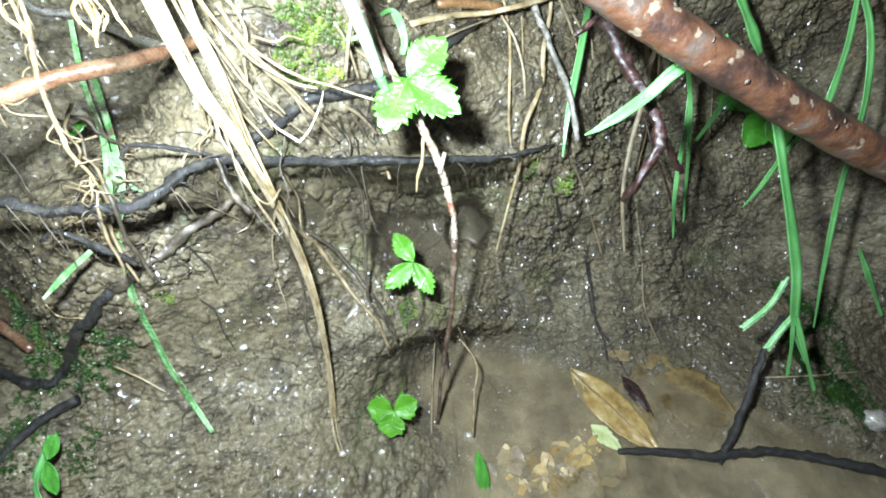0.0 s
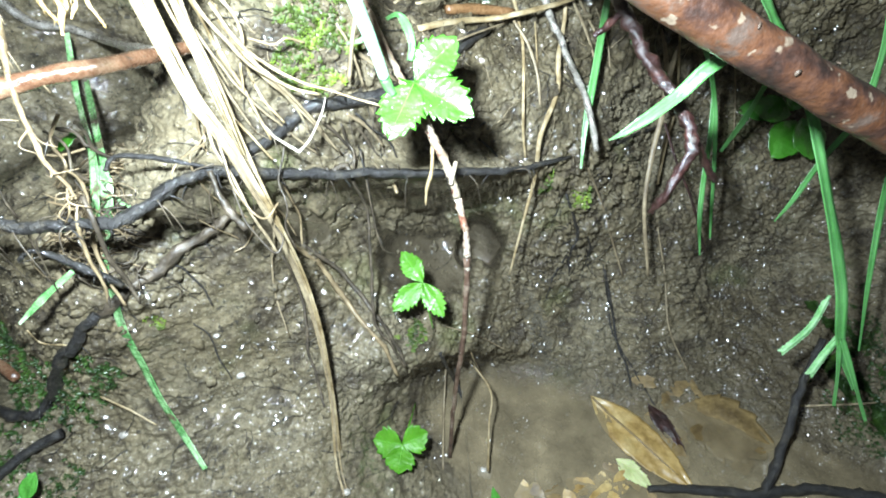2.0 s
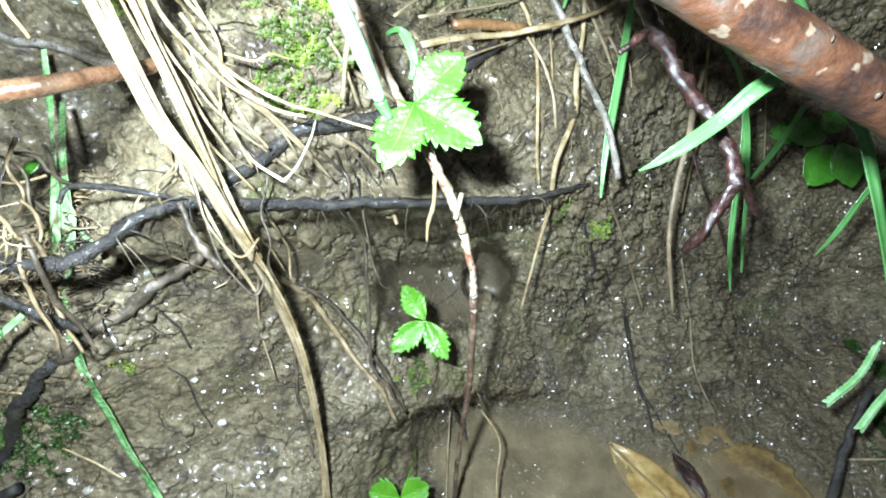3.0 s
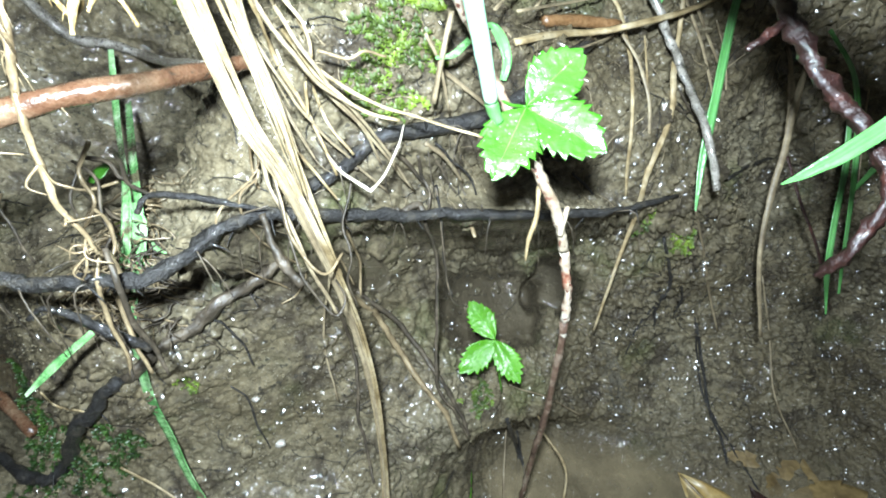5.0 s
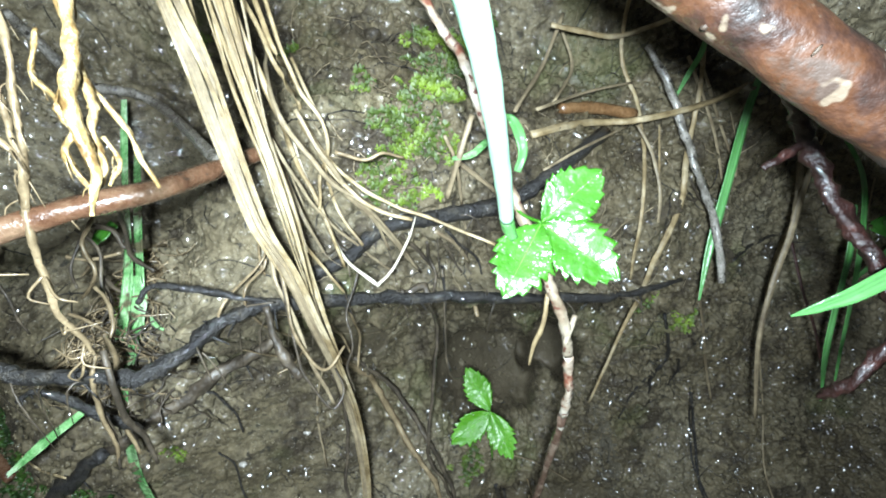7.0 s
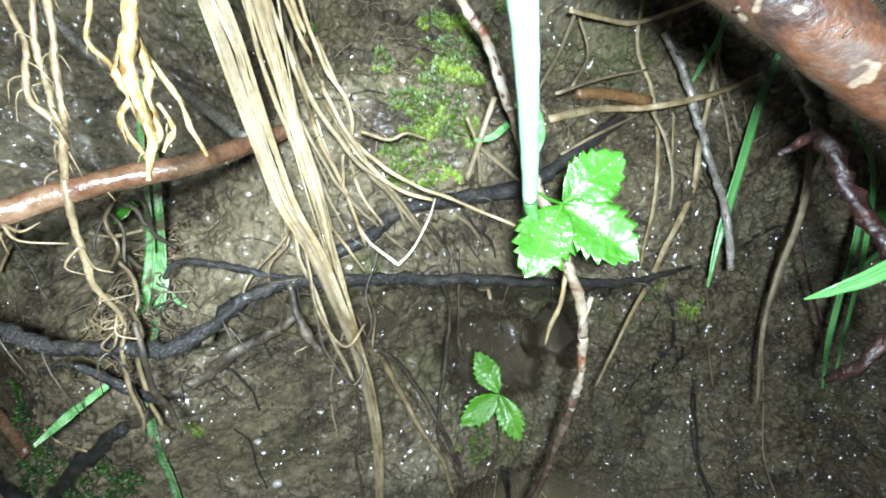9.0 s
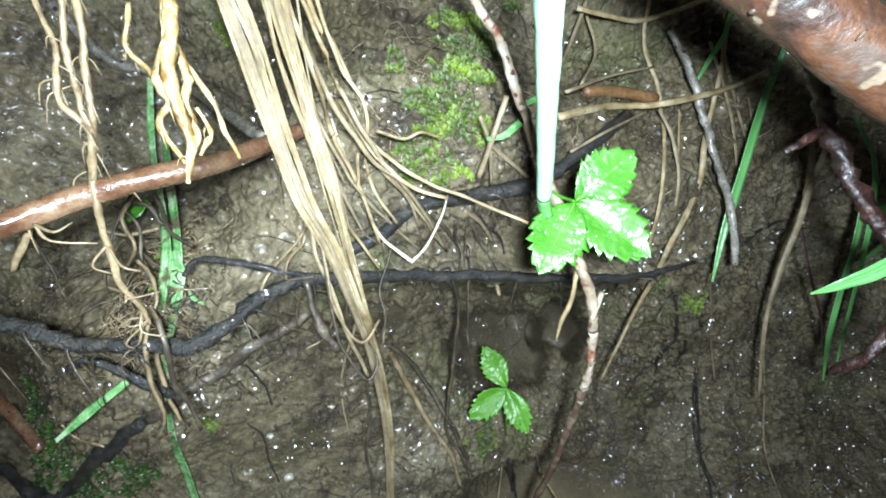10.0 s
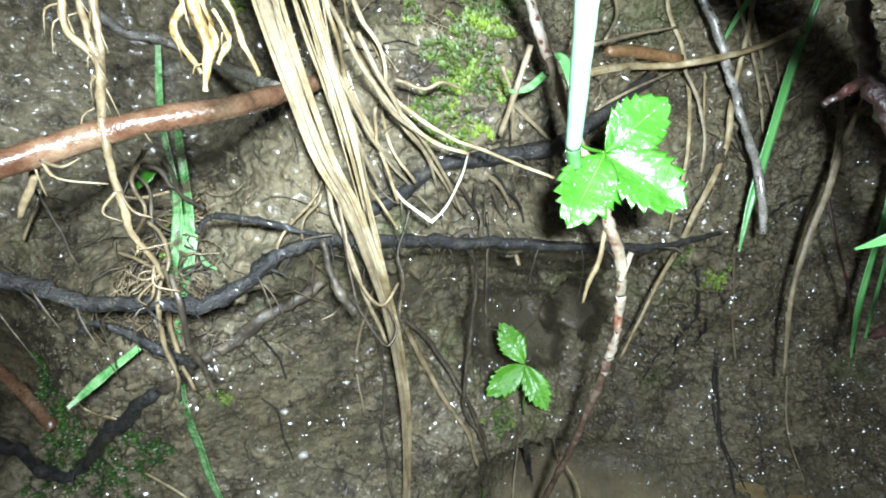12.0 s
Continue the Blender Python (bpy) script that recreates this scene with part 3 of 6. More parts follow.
def leaflet(name, base, tip, width, mat, parent, face=None, teeth=7, cut=0.13, droop=0.12, cup=0.12, seed=0, widest=0.5, lobes=0.0, label="", rib=None):
    """One leaflet: ovate, toothed outline, a sunken midrib, raised fields between side veins, thin but solid."""
    base, tip = Vector(base), Vector(tip)
    way = tip - base
    length = way.length
    way.normalize()
    face = face or FACING
    side = way.cross(face).normalized()
    up = side.cross(way).normalized()
    rng = random.Random(seed)
    bm, rows_, n, m = bmesh.new(), [], 56, 7
    for i in range(n + 1):
        t = i / n
        w = (math.sin(math.pi * t ** (math.log(0.5) / math.log(widest))) ** 0.8 if 0 < t < 1 else 0.0) * width / 2
        row = []
        for k in range(-m, m + 1):
            s = k / m
            place = t * teeth + (0.37 if k > 0 else 0.0) + 0.3 * noise.noise(Vector((t * 5, seed * 2.3, 4.0 if k > 0 else 1.0)))
            tooth = place % 1.0
            size = 0.8 + 1.1 * noise.noise(Vector((int(place) * 1.7, seed * 3.1, 2.3 if k > 0 else 0.3)))
            saw = 1 + cut * size * (tooth - 0.5) * 2 * (0.2 + 1.2 * t) + lobes * math.sin(t * 7)
            edge = w * (saw if abs(k) == m else 1 + (saw - 1) * abs(s) ** 3)
            fwd = length * (t + cut * 0.5 * tooth * abs(s) ** 4 / teeth * 3)
            vein = abs(math.sin((t * teeth - abs(s) * 1.6) * math.pi))
            z = cup * abs(s) ** 1.3 * w + 0.014 * width * (vein**0.6 - 0.6) * min(1, abs(s) * 3) * (w / max(width, 1e-6)) * 2 - droop * length * t * t
            z += 0.035 * length * noise.noise(Vector((s * 1.5 + seed, t * 3, seed * 0.7))) + 0.008 * length * noise.noise(Vector((s * 7 + seed, t * 12, seed * 1.7)))
            row.append(base + way * fwd + side * edge * s + up * z)
        rows_.append(row)
    top = [[bm.verts.new(v) for v in r] for r in rows_]
    low = [[bm.verts.new(v - up * 0.00035) for v in r] for r in rows_]
    for g, flip in ((top, False), (low, True)):
        for a, b in zip(g, g[1:]):
            for k in range(2 * m):
                f = (a[k], a[k + 1], b[k + 1], b[k])
                bm.faces.new(f[::-1] if flip else f)
    for a, b, c, d in zip(top, top[1:], low, low[1:]):
        bm.faces.new((a[0], b[0], d[0], c[0]))
        bm.faces.new((a[-1], c[-1], d[-1], b[-1]))
    ob = part(name, bm, mat, parent, label)
    if rib is not None:
        bm = bmesh.new()
        tube(bm, [r[m] + up * 0.00005 for r in rows_[1:-4:8]], [length * 0.012, length * 0.009, length * 0.004], 6, 4, 0.1)
        vein = part("midrib", bm, rib, ob)
        vein.parent, vein.matrix_parent_inverse = ob, Matrix.Identity(4)
    return ob


def thing(name, place, label, category, group=""):
    ob = new(name)
    ob.location = place
    return tagged(ob, label, category, group)


# ---- water ----
def water_sheet(name, x0, x1, y0, y1, z, mat, label):
    """A level sheet of water, clipped where the mud rises through it."""
    n = 60
    bm = bmesh.new()
    g = [[bm.verts.new((x0 + (x1 - x0) * i / n, y0 + (y1 - y0) * j / n, z + 0.0004 * noise.noise(Vector((i * 0.25, j * 0.25, 2))))) for i in range(n + 1)] for j in range(n + 1)]
    for a, b in zip(g, g[1:]):
        for i in range(n):
            bm.faces.new((a[i], a[i + 1], b[i + 1], b[i]))
    sheet = part(name, bm, mat)
    depth = sheet.data.attributes.new("water_depth", "FLOAT", "POINT")
    depth.data.foreach_set("value", [min(1.0, max(0.0, (v.co - mud_at(*v.co)).dot(FACING) / 0.02)) for v in sheet.data.vertices])
    return tagged(sheet, label, "water", kind="structure")


water_sheet("water", -0.06, 0.6, -0.1, 0.4, 0.012, PUDDLE, "shallow puddle of cloudy brown water at the foot of the bank")

# a thread of water trickling down the bank
bm = bmesh.new()
uneven = [(noise.noise(Vector((k * 0.6, 0, 1))), noise.noise(Vector((k * 0.6, 4, 1)))) for k in range(40)]
fall = curve_points([(0.0646, 0.294, 0.0931), (0.0726, 0.2875, 0.0752), (0.0795, 0.2757, 0.0536), (0.0878, 0.2617, 0.0339), (0.0905, 0.253, 0.0226)], 10)
strip = []
for k, c in enumerate(fall):
    half = 0.011 * (1 + 0.5 * uneven[k % 40][0]) * math.sin(math.pi * (k + 1) / (len(fall) + 1)) ** 0.5
    strip.append([bm.verts.new(mud_at(c.x + half * s + 0.002 * uneven[k % 40][1], c.y, c.z, 0.0009 * (1 - s * s) - 0.0001)) for s in (-1, -0.6, -0.2, 0.2, 0.6, 1)])
for a, b in zip(strip, strip[1:]):
    for k in range(5):
        bm.faces.new((a[k], a[k + 1], b[k + 1], b[k]))
trickle = part("water_trickle", bm, TRICKLE)
trickle.data.attributes.new("water_depth", "FLOAT", "POINT").data.foreach_set("value", [1.0] * len(trickle.data.vertices))
tagged(trickle, "glistening thread of water trickling down the mud", "water", kind="structure")

# ---- roots in the bank ----
main = rod("black_root", main_line, [0.0022, 0.0024, 0.0022, 0.0025, 0.0026, 0.0026, 0.0024, 0.0013], BLACK_ROOT, "long wet black root lying across the mud bank", "root", sides=12, knobs=0.36, grain=330.0, wander=0.0012)
hairs(main, main_line, 26, 0.012, 0.0005, BLACK_ROOT, 3)
hairs(main, main_line, 22, 0.03, 0.0004, BROWN_ROOT, 17, 1.1)
upper = rod("black_root", upper_line, [0.0025, 0.0028, 0.0032, 0.0034, 0.003], BLACK_ROOT, "bent wet black root crossing behind the straw", "root", sides=10, knobs=0.25, grain=260.0, seed=3.0)
hairs(upper, upper_line, 12, 0.01, 0.0004, BLACK_ROOT, 5)
hairs(upper, upper_line, 12, 0.026, 0.0004, BROWN_ROOT, 19, 1.0)
thin = rod("black_root", thin_line, [0.0009, 0.0012, 0.001], BLACK_ROOT, "thin dark root half sunk in the mud", "root", knobs=0.35, seed=5.0)
low = rod("brown_root", low_line[:7], [0.0024, 0.0028, 0.0028, 0.0026], BROWN_ROOT, "mud-coated brown root slanting down the bank", "root", sides=10, knobs=0.4, grain=230.0, seed=7.0, wander=0.0015)
hairs(low, low_line, 22, 0.014, 0.0004, BLACK_ROOT, 7)
rod("lower_length", low_line[6:], [0.0026, 0.003, 0.003, 0.0028], BLACK_ROOT, "black rotted lower length", "root", low, sides=12, knobs=0.45, grain=260.0, seed=8.0, wander=0.003)
side_line = [(-0.1874, 0.1476, 0.2677), (-0.1814, 0.1505, 0.2706), (-0.1746, 0.152, 0.265), (-0.1685, 0.1519, 0.2593), (-0.1611, 0.1529, 0.2518), (-0.1592, 0.1557, 0.2432)]
side = rod("black_root", side_line, [0.0008, 0.0015, 0.0017, 0.0014], BLACK_ROOT, "short dark root joining a brown root", "root", knobs=0.3, seed=9.0)
hairs(side, side_line, 5, 0.008, 0.0004, BLACK_ROOT, 9)
for k, (pts, rad, mat) in enumerate([
    ([(-0.0586, 0.2381, 0.2451), (-0.0546, 0.2343, 0.2271), (-0.0548, 0.2209, 0.1925), (-0.0552, 0.2052, 0.1556), (-0.0449, 0.1984, 0.1347), (-0.0368, 0.1929, 0.115)], 0.001, BROWN_ROOT),
    ([(-0.1819, 0.2024, 0.3084), (-0.1873, 0.1967, 0.2980), (-0.1829, 0.1913, 0.2878), (-0.1900, 0.1866, 0.2784)], 0.0008, TAN_ROOT),
    ([(-0.1925, 0.2018, 0.3007), (-0.1826, 0.1967, 0.2946), (-0.1786, 0.1874, 0.2844), (-0.1725, 0.1814, 0.2775)], 0.0006, BROWN_ROOT),
    ([(-0.1946, 0.1939, 0.2928), (-0.1874, 0.1954, 0.2907), (-0.1771, 0.2000, 0.2918)], 0.0007, TAN_ROOT),
    ([(-0.1737, 0.1809, 0.2911), (-0.1669, 0.1772, 0.2883), (-0.1625, 0.1706, 0.2827), (-0.1639, 0.1644, 0.2774)], 0.0007, TAN_ROOT),
    ([(-0.1902, 0.1996, 0.2985), (-0.1929, 0.1917, 0.2905), (-0.1875, 0.1858, 0.2847)], 0.0006, BROWN_ROOT),
    ([(-0.1928, 0.2071, 0.2990), (-0.1844, 0.2075, 0.2969), (-0.1800, 0.2043, 0.2914), (-0.1724, 0.2038, 0.2885)], 0.0009, BROWN_ROOT),
    ([(-0.1612, 0.1657, 0.2858), (-0.1602, 0.1634, 0.2747), (-0.1645, 0.1617, 0.2641), (-0.1624, 0.1541, 0.2476), (-0.1588, 0.1504, 0.2351)], 0.0009, TAN_ROOT),
    ([(-0.1628, 0.1501, 0.3338), (-0.1664, 0.1467, 0.3269), (-0.1711, 0.1440, 0.3206)], 0.0009, TAN_ROOT),
    ([(-0.2066, 0.1781, 0.3053), (-0.2035, 0.1739, 0.2869), (-0.2033, 0.1726, 0.2715)], 0.0005, BROWN_ROOT),
    ([(-0.1206, 0.2158, 0.3076), (-0.1162, 0.2097, 0.3015), (-0.1158, 0.2035, 0.2953)], 0.0005, BROWN_ROOT),
    ([(-0.0526, 0.2455, 0.2595), (-0.0505, 0.2397, 0.2443), (-0.0495, 0.2282, 0.2234), (-0.0459, 0.2225, 0.2082)], 0.0006, BLACK_ROOT),
    ([(-0.0573, 0.2365, 0.2462), (-0.0606, 0.2398, 0.2505), (-0.0708, 0.2346, 0.2463), (-0.0683, 0.2372, 0.2499)], 0.0016, BROWN_ROOT),
    ([(-0.0364, 0.2383, 0.2453), (-0.0343, 0.2319, 0.2417)], 0.0011, TAN_ROOT),
    ([(-0.0972, 0.2259, 0.2540), (-0.0989, 0.2198, 0.2409), (-0.0945, 0.2119, 0.2259)], 0.0006, TAN_ROOT),
    ([(-0.0901, 0.2244, 0.2525), (-0.0901, 0.2165, 0.2376), (-0.0908, 0.2082, 0.2222)], 0.0007, TAN_ROOT),
    ([(-0.0956, 0.2198, 0.2975), (-0.0906, 0.2157, 0.2898), (-0.0815, 0.2167, 0.2873)], 0.0009, BROWN_ROOT),
    ([(-0.0593, 0.2431, 0.2783), (-0.0509, 0.2441, 0.2722), (-0.0444, 0.2409, 0.2619)], 0.0007, BROWN_ROOT),
    ([(-0.0417, 0.2528, 0.2739), (-0.0420, 0.2470, 0.2646), (-0.0389, 0.2433, 0.2573)], 0.0006, BROWN_ROOT),
    ([(-0.0746, 0.2362, 0.2927), (-0.0692, 0.2353, 0.2823), (-0.0583, 0.2342, 0.2718), (-0.0550, 0.2342, 0.2624)], 0.0008, BROWN_ROOT),
    ([(0.0866, 0.2996, 0.1899), (0.1046, 0.3036, 0.1458), (0.1021, 0.3043, 0.121), (0.1086, 0.3036, 0.0892)], 0.0012, BLACK_ROOT),
    ([(0.14, 0.3083, 0.0996), (0.1515, 0.2893, 0.0608), (0.1551, 0.2708, 0.0423), (0.1634, 0.2514, 0.0271), (0.1662, 0.2345, 0.0173)], 0.0011, BLACK_ROOT),
    ([(0.1004, 0.3019, 0.1582), (0.1203, 0.3074, 0.1312), (0.1221, 0.3076, 0.1059)], 0.0008, BLACK_ROOT),
    ([(-0.0522, 0.241, 0.2621), (-0.0474, 0.224, 0.2097), (-0.0385, 0.2275, 0.1957)], 0.0005, BROWN_ROOT),
    ([(-0.0987, 0.2311, 0.2026), (-0.0823, 0.2278, 0.1852), (-0.0681, 0.2222, 0.1655), (-0.0545, 0.212, 0.1483), (-0.0423, 0.2041, 0.1262), (-0.0367, 0.1964, 0.1114)], 0.0014, BROWN_ROOT),
    ([(-0.0832, 0.2053, 0.29), (-0.0858, 0.1952, 0.2771), (-0.0834, 0.1877, 0.2654), (-0.0856, 0.1842, 0.2548), (-0.0834, 0.1837, 0.2402)], 0.0005, BROWN_ROOT),
    ([(-0.1067, 0.2198, 0.2024), (-0.1022, 0.2191, 0.1716), (-0.1000, 0.2100, 0.1499), (-0.1009, 0.1984, 0.1313), (-0.0950, 0.1833, 0.1049), (-0.0926, 0.1767, 0.0967)], 0.001, BROWN_ROOT),
    ([(-0.1067, 0.2201, 0.2211), (-0.0994, 0.2286, 0.2000), (-0.0913, 0.2369, 0.1794), (-0.0812, 0.2373, 0.1506), (-0.0670, 0.2307, 0.1267), (-0.0514, 0.2254, 0.1058), (-0.0427, 0.2166, 0.0803)], 0.0017, TAN_ROOT),
    ([(-0.105, 0.1885, 0.3086), (-0.1016, 0.1811, 0.2942), (-0.0996, 0.1761, 0.2821), (-0.0963, 0.1708, 0.2697), (-0.0911, 0.1683, 0.2601), (-0.0861, 0.1677, 0.2525), (-0.0832, 0.1738, 0.2557), (-0.0889, 0.1808, 0.2585)], 0.0005, BROWN_ROOT),
    ([(-0.0596, 0.2274, 0.2897), (-0.0587, 0.2318, 0.2766), (-0.0554, 0.239, 0.2588), (-0.0551, 0.2477, 0.238)], 0.0007, BROWN_ROOT),
    ([(-0.0551, 0.2266, 0.3055), (-0.0540, 0.2375, 0.2904), (-0.0466, 0.2363, 0.2837), (-0.0375, 0.2447, 0.2694), (-0.0338, 0.2521, 0.2507)], 0.0006, BLACK_ROOT),
    ([(0.1378, 0.3091, 0.1047), (0.1474, 0.2982, 0.0715), (0.1518, 0.2740, 0.0446), (0.1707, 0.2571, 0.0147), (0.1813, 0.2345, 0.0048), (0.1883, 0.2214, -0.0006)], 0.0007, BLACK_ROOT),
    ([(0.1076, 0.3041, 0.1368), (0.0987, 0.3033, 0.1180), (0.0910, 0.3008, 0.0997), (0.0853, 0.2935, 0.0779)], 0.0008, BLACK_ROOT),
    ([(-0.0105, 0.2836, 0.0632), (0.0182, 0.2803, 0.0508), (0.0445, 0.2722, 0.0376)], 0.0005, DULL_STRAW),
    ([(-0.1571, 0.1785, 0.2347), (-0.1484, 0.1828, 0.2284), (-0.1445, 0.1848, 0.2114), (-0.1437, 0.1833, 0.1966)], 0.0006, BLACK_ROOT),
    ([(-0.0309, 0.2592, 0.2321), (-0.0304, 0.2692, 0.2165), (-0.0311, 0.2819, 0.1993)], 0.0005, BROWN_ROOT),
    ([(0.1228, 0.3149, 0.2268), (0.1567, 0.3530, 0.2154), (0.1854, 0.3759, 0.2098)], 0.0012, BLACK_ROOT),
    ([(0.0002, 0.2635, 0.2698), (0.0114, 0.2655, 0.2653), (0.0201, 0.2675, 0.2683)], 0.0008, BLACK_ROOT),
    ([(0.0163, 0.2669, 0.2578), (0.0231, 0.2682, 0.2506), (0.0298, 0.2702, 0.2403)], 0.0007, BLACK_ROOT),
    ([(0.0723, 0.3021, 0.2901), (0.0806, 0.3014, 0.2799), (0.0897, 0.3029, 0.2699), (0.0992, 0.3010, 0.2512)], 0.0007, BROWN_ROOT),
    ([(-0.2056, 0.2077, 0.2823), (-0.1888, 0.1972, 0.2833), (-0.1786, 0.1911, 0.2806), (-0.1712, 0.1901, 0.2794)], 0.0007, BROWN_ROOT),
    ([(-0.2026, 0.2311, 0.2908), (-0.1864, 0.2155, 0.2939), (-0.172, 0.1995, 0.2924), (-0.1605, 0.1942, 0.2893)], 0.0009, BROWN_ROOT),
    ([(-0.1943, 0.1819, 0.2744), (-0.1826, 0.1803, 0.2713), (-0.1768, 0.1794, 0.2665), (-0.1716, 0.1807, 0.2633)], 0.0007, TAN_ROOT),
    ([(-0.1851, 0.1948, 0.2827), (-0.179, 0.1878, 0.2773), (-0.1812, 0.1813, 0.2705), (-0.1801, 0.1766, 0.2623)], 0.0006, BROWN_ROOT),
    ([(-0.2209, 0.2109, 0.2614), (-0.2208, 0.2190, 0.2626), (-0.2172, 0.2250, 0.2629), (-0.1767, 0.1999, 0.2872)], 0.0007, TAN_ROOT),
    ([(-0.0866, 0.2083, 0.3379), (-0.0776, 0.2119, 0.3339), (-0.072, 0.2146, 0.3353), (-0.0657, 0.2179, 0.3326)], 0.0006, TAN_ROOT),
    ([(-0.1508, 0.1527, 0.294), (-0.1508, 0.1477, 0.2861), (-0.1531, 0.1458, 0.273), (-0.1531, 0.1435, 0.2594), (-0.1548, 0.1407, 0.2466)], 0.0007, TAN_ROOT),
    ([(-0.2526, 0.2135, 0.2772), (-0.2535, 0.2063, 0.2712), (-0.2565, 0.1972, 0.2607)], 0.0008, TAN_ROOT),
    ([(0.0674, 0.2978, 0.28), (0.0783, 0.3036, 0.2741), (0.0882, 0.3116, 0.2734)], 0.0006, BROWN_ROOT),
    ([(-0.1459, 0.1705, 0.1381), (-0.1491, 0.1734, 0.1580), (-0.1491, 0.1764, 0.1766), (-0.1534, 0.1738, 0.1913)], 0.0005, BLACK_ROOT),
    ([(-0.0119, 0.2459, 0.0701), (-0.0031, 0.2391, 0.0364), (0.0032, 0.2323, 0.0103), (-0.0014, 0.206, 0.0027), (-0.0056, 0.1822, -0.0006)], 0.0016, BLACK_ROOT),
    ([(0.0007, 0.2421, 0.0368), (0.0071, 0.2283, 0.0063), (0.0104, 0.1921, -0.0045), (0.013, 0.158, -0.0121)], 0.001, BLACK_ROOT),
]):
    rod("rootlet", pts, [rad, rad * 1.1, rad * 0.8], mat, "thin rootlet hanging over the wet mud", "root", group="rootlets in the mud", sides=6, knobs=0.3, seed=11.0 + k, wander=0.001)
rod("root_stub", [(-0.1089, 0.1806, 0.2908), (-0.1069, 0.1763, 0.2808), (-0.1021, 0.1726, 0.2715), (-0.0977, 0.1714, 0.2646)], [0.0012, 0.0014, 0.0018, 0.0016], BROWN_ROOT, "muddy blunt root end sticking out of the bank", "root", knobs=0.35, seed=21.0)

# ---- brown stick, upper left of the bank ----
stick_line = [(-0.166, 0.137, 0.3377), (-0.1601, 0.144, 0.3377), (-0.1546, 0.1516, 0.3381), (-0.1491, 0.1566, 0.3389), (-0.143, 0.1614, 0.3395), (-0.1348, 0.1684, 0.3394), (-0.1279, 0.176, 0.3385), (-0.1235, 0.1871, 0.3369), (-0.1197, 0.2027, 0.3341), (-0.1142, 0.217, 0.3328)]
stick = rod("stick", stick_line, [0.0031, 0.0032, 0.0031, 0.003, 0.0026], STICK, "smooth wet orange-brown stick lying against the bank", "stick", sides=14, knobs=0.08, grain=120.0)
hairs(stick, stick_line, 3, 0.01, 0.0004, TAN_ROOT, 13, 0.8)

# ---- hanging roots ----
yellow = thing("hanging_root", (-0.107, 0.142, 0.369), "matted yellow root tuft hanging free and blurred", "root")
for k, (pts, rad) in enumerate([
    ([(-0.1100, 0.1570, 0.3945), (-0.1084, 0.1514, 0.386), (-0.1085, 0.147, 0.38), (-0.1088, 0.1434, 0.3747), (-0.1065, 0.1419, 0.3716), (-0.1085, 0.1408, 0.3689), (-0.1073, 0.1392, 0.3656), (-0.104, 0.1376, 0.3623)], [0.0011, 0.0012, 0.0011, 0.001, 0.0006]),
    ([(-0.1085, 0.1575, 0.3945), (-0.1072, 0.1514, 0.386), (-0.1062, 0.1481, 0.3808), (-0.1033, 0.1449, 0.3755), (-0.104, 0.1428, 0.3715), (-0.1017, 0.1396, 0.3663), (-0.1038, 0.1376, 0.3623)], [0.0012, 0.0014, 0.0014, 0.0012, 0.0007]),
    ([(-0.1070, 0.1555, 0.3955), (-0.1058, 0.1489, 0.3864), (-0.1056, 0.1449, 0.3791), (-0.1048, 0.1412, 0.3732), (-0.1036, 0.1388, 0.3684), (-0.1022, 0.1362, 0.3636), (-0.1018, 0.134, 0.3602)], [0.0015, 0.0017, 0.0019, 0.0018, 0.0013, 0.0006]),
    ([(-0.1068, 0.1500, 0.383), (-0.1059, 0.1486, 0.379), (-0.1039, 0.1483, 0.3741), (-0.102, 0.1482, 0.3694), (-0.1008, 0.1473, 0.3639), (-0.0987, 0.147, 0.359)], [0.0007, 0.0008, 0.0009, 0.0008, 0.0005]),
    ([(-0.1161, 0.1541, 0.3845), (-0.1163, 0.1497, 0.3791), (-0.1151, 0.1486, 0.3771), (-0.1123, 0.1475, 0.3751), (-0.109, 0.1450, 0.374)], [0.0007, 0.0008, 0.0008, 0.0007]),
    ([(-0.1025, 0.1425, 0.3705), (-0.1012, 0.1419, 0.368), (-0.1001, 0.1408, 0.3665), (-0.1015, 0.1396, 0.3648), (-0.1022, 0.1388, 0.3635)], [0.0005, 0.0006, 0.0006, 0.0005]),
]):
    bm = bmesh.new()
    tube(bm, pts, [r * 0.62 for r in rad], 10, 8, 0.4, 420.0, seed=3.0 + k, wander=0.0016)
    part("root_strand", bm, YELLOW_ROOT, yellow)
    hairs(yellow, pts, 2, 0.004, 0.00016, YELLOW_ROOT, 40 + k, 0.6)
tan = thing("hanging_root", (-0.147, 0.158, 0.345), "twisted tan root strands hanging down the bank", "root")
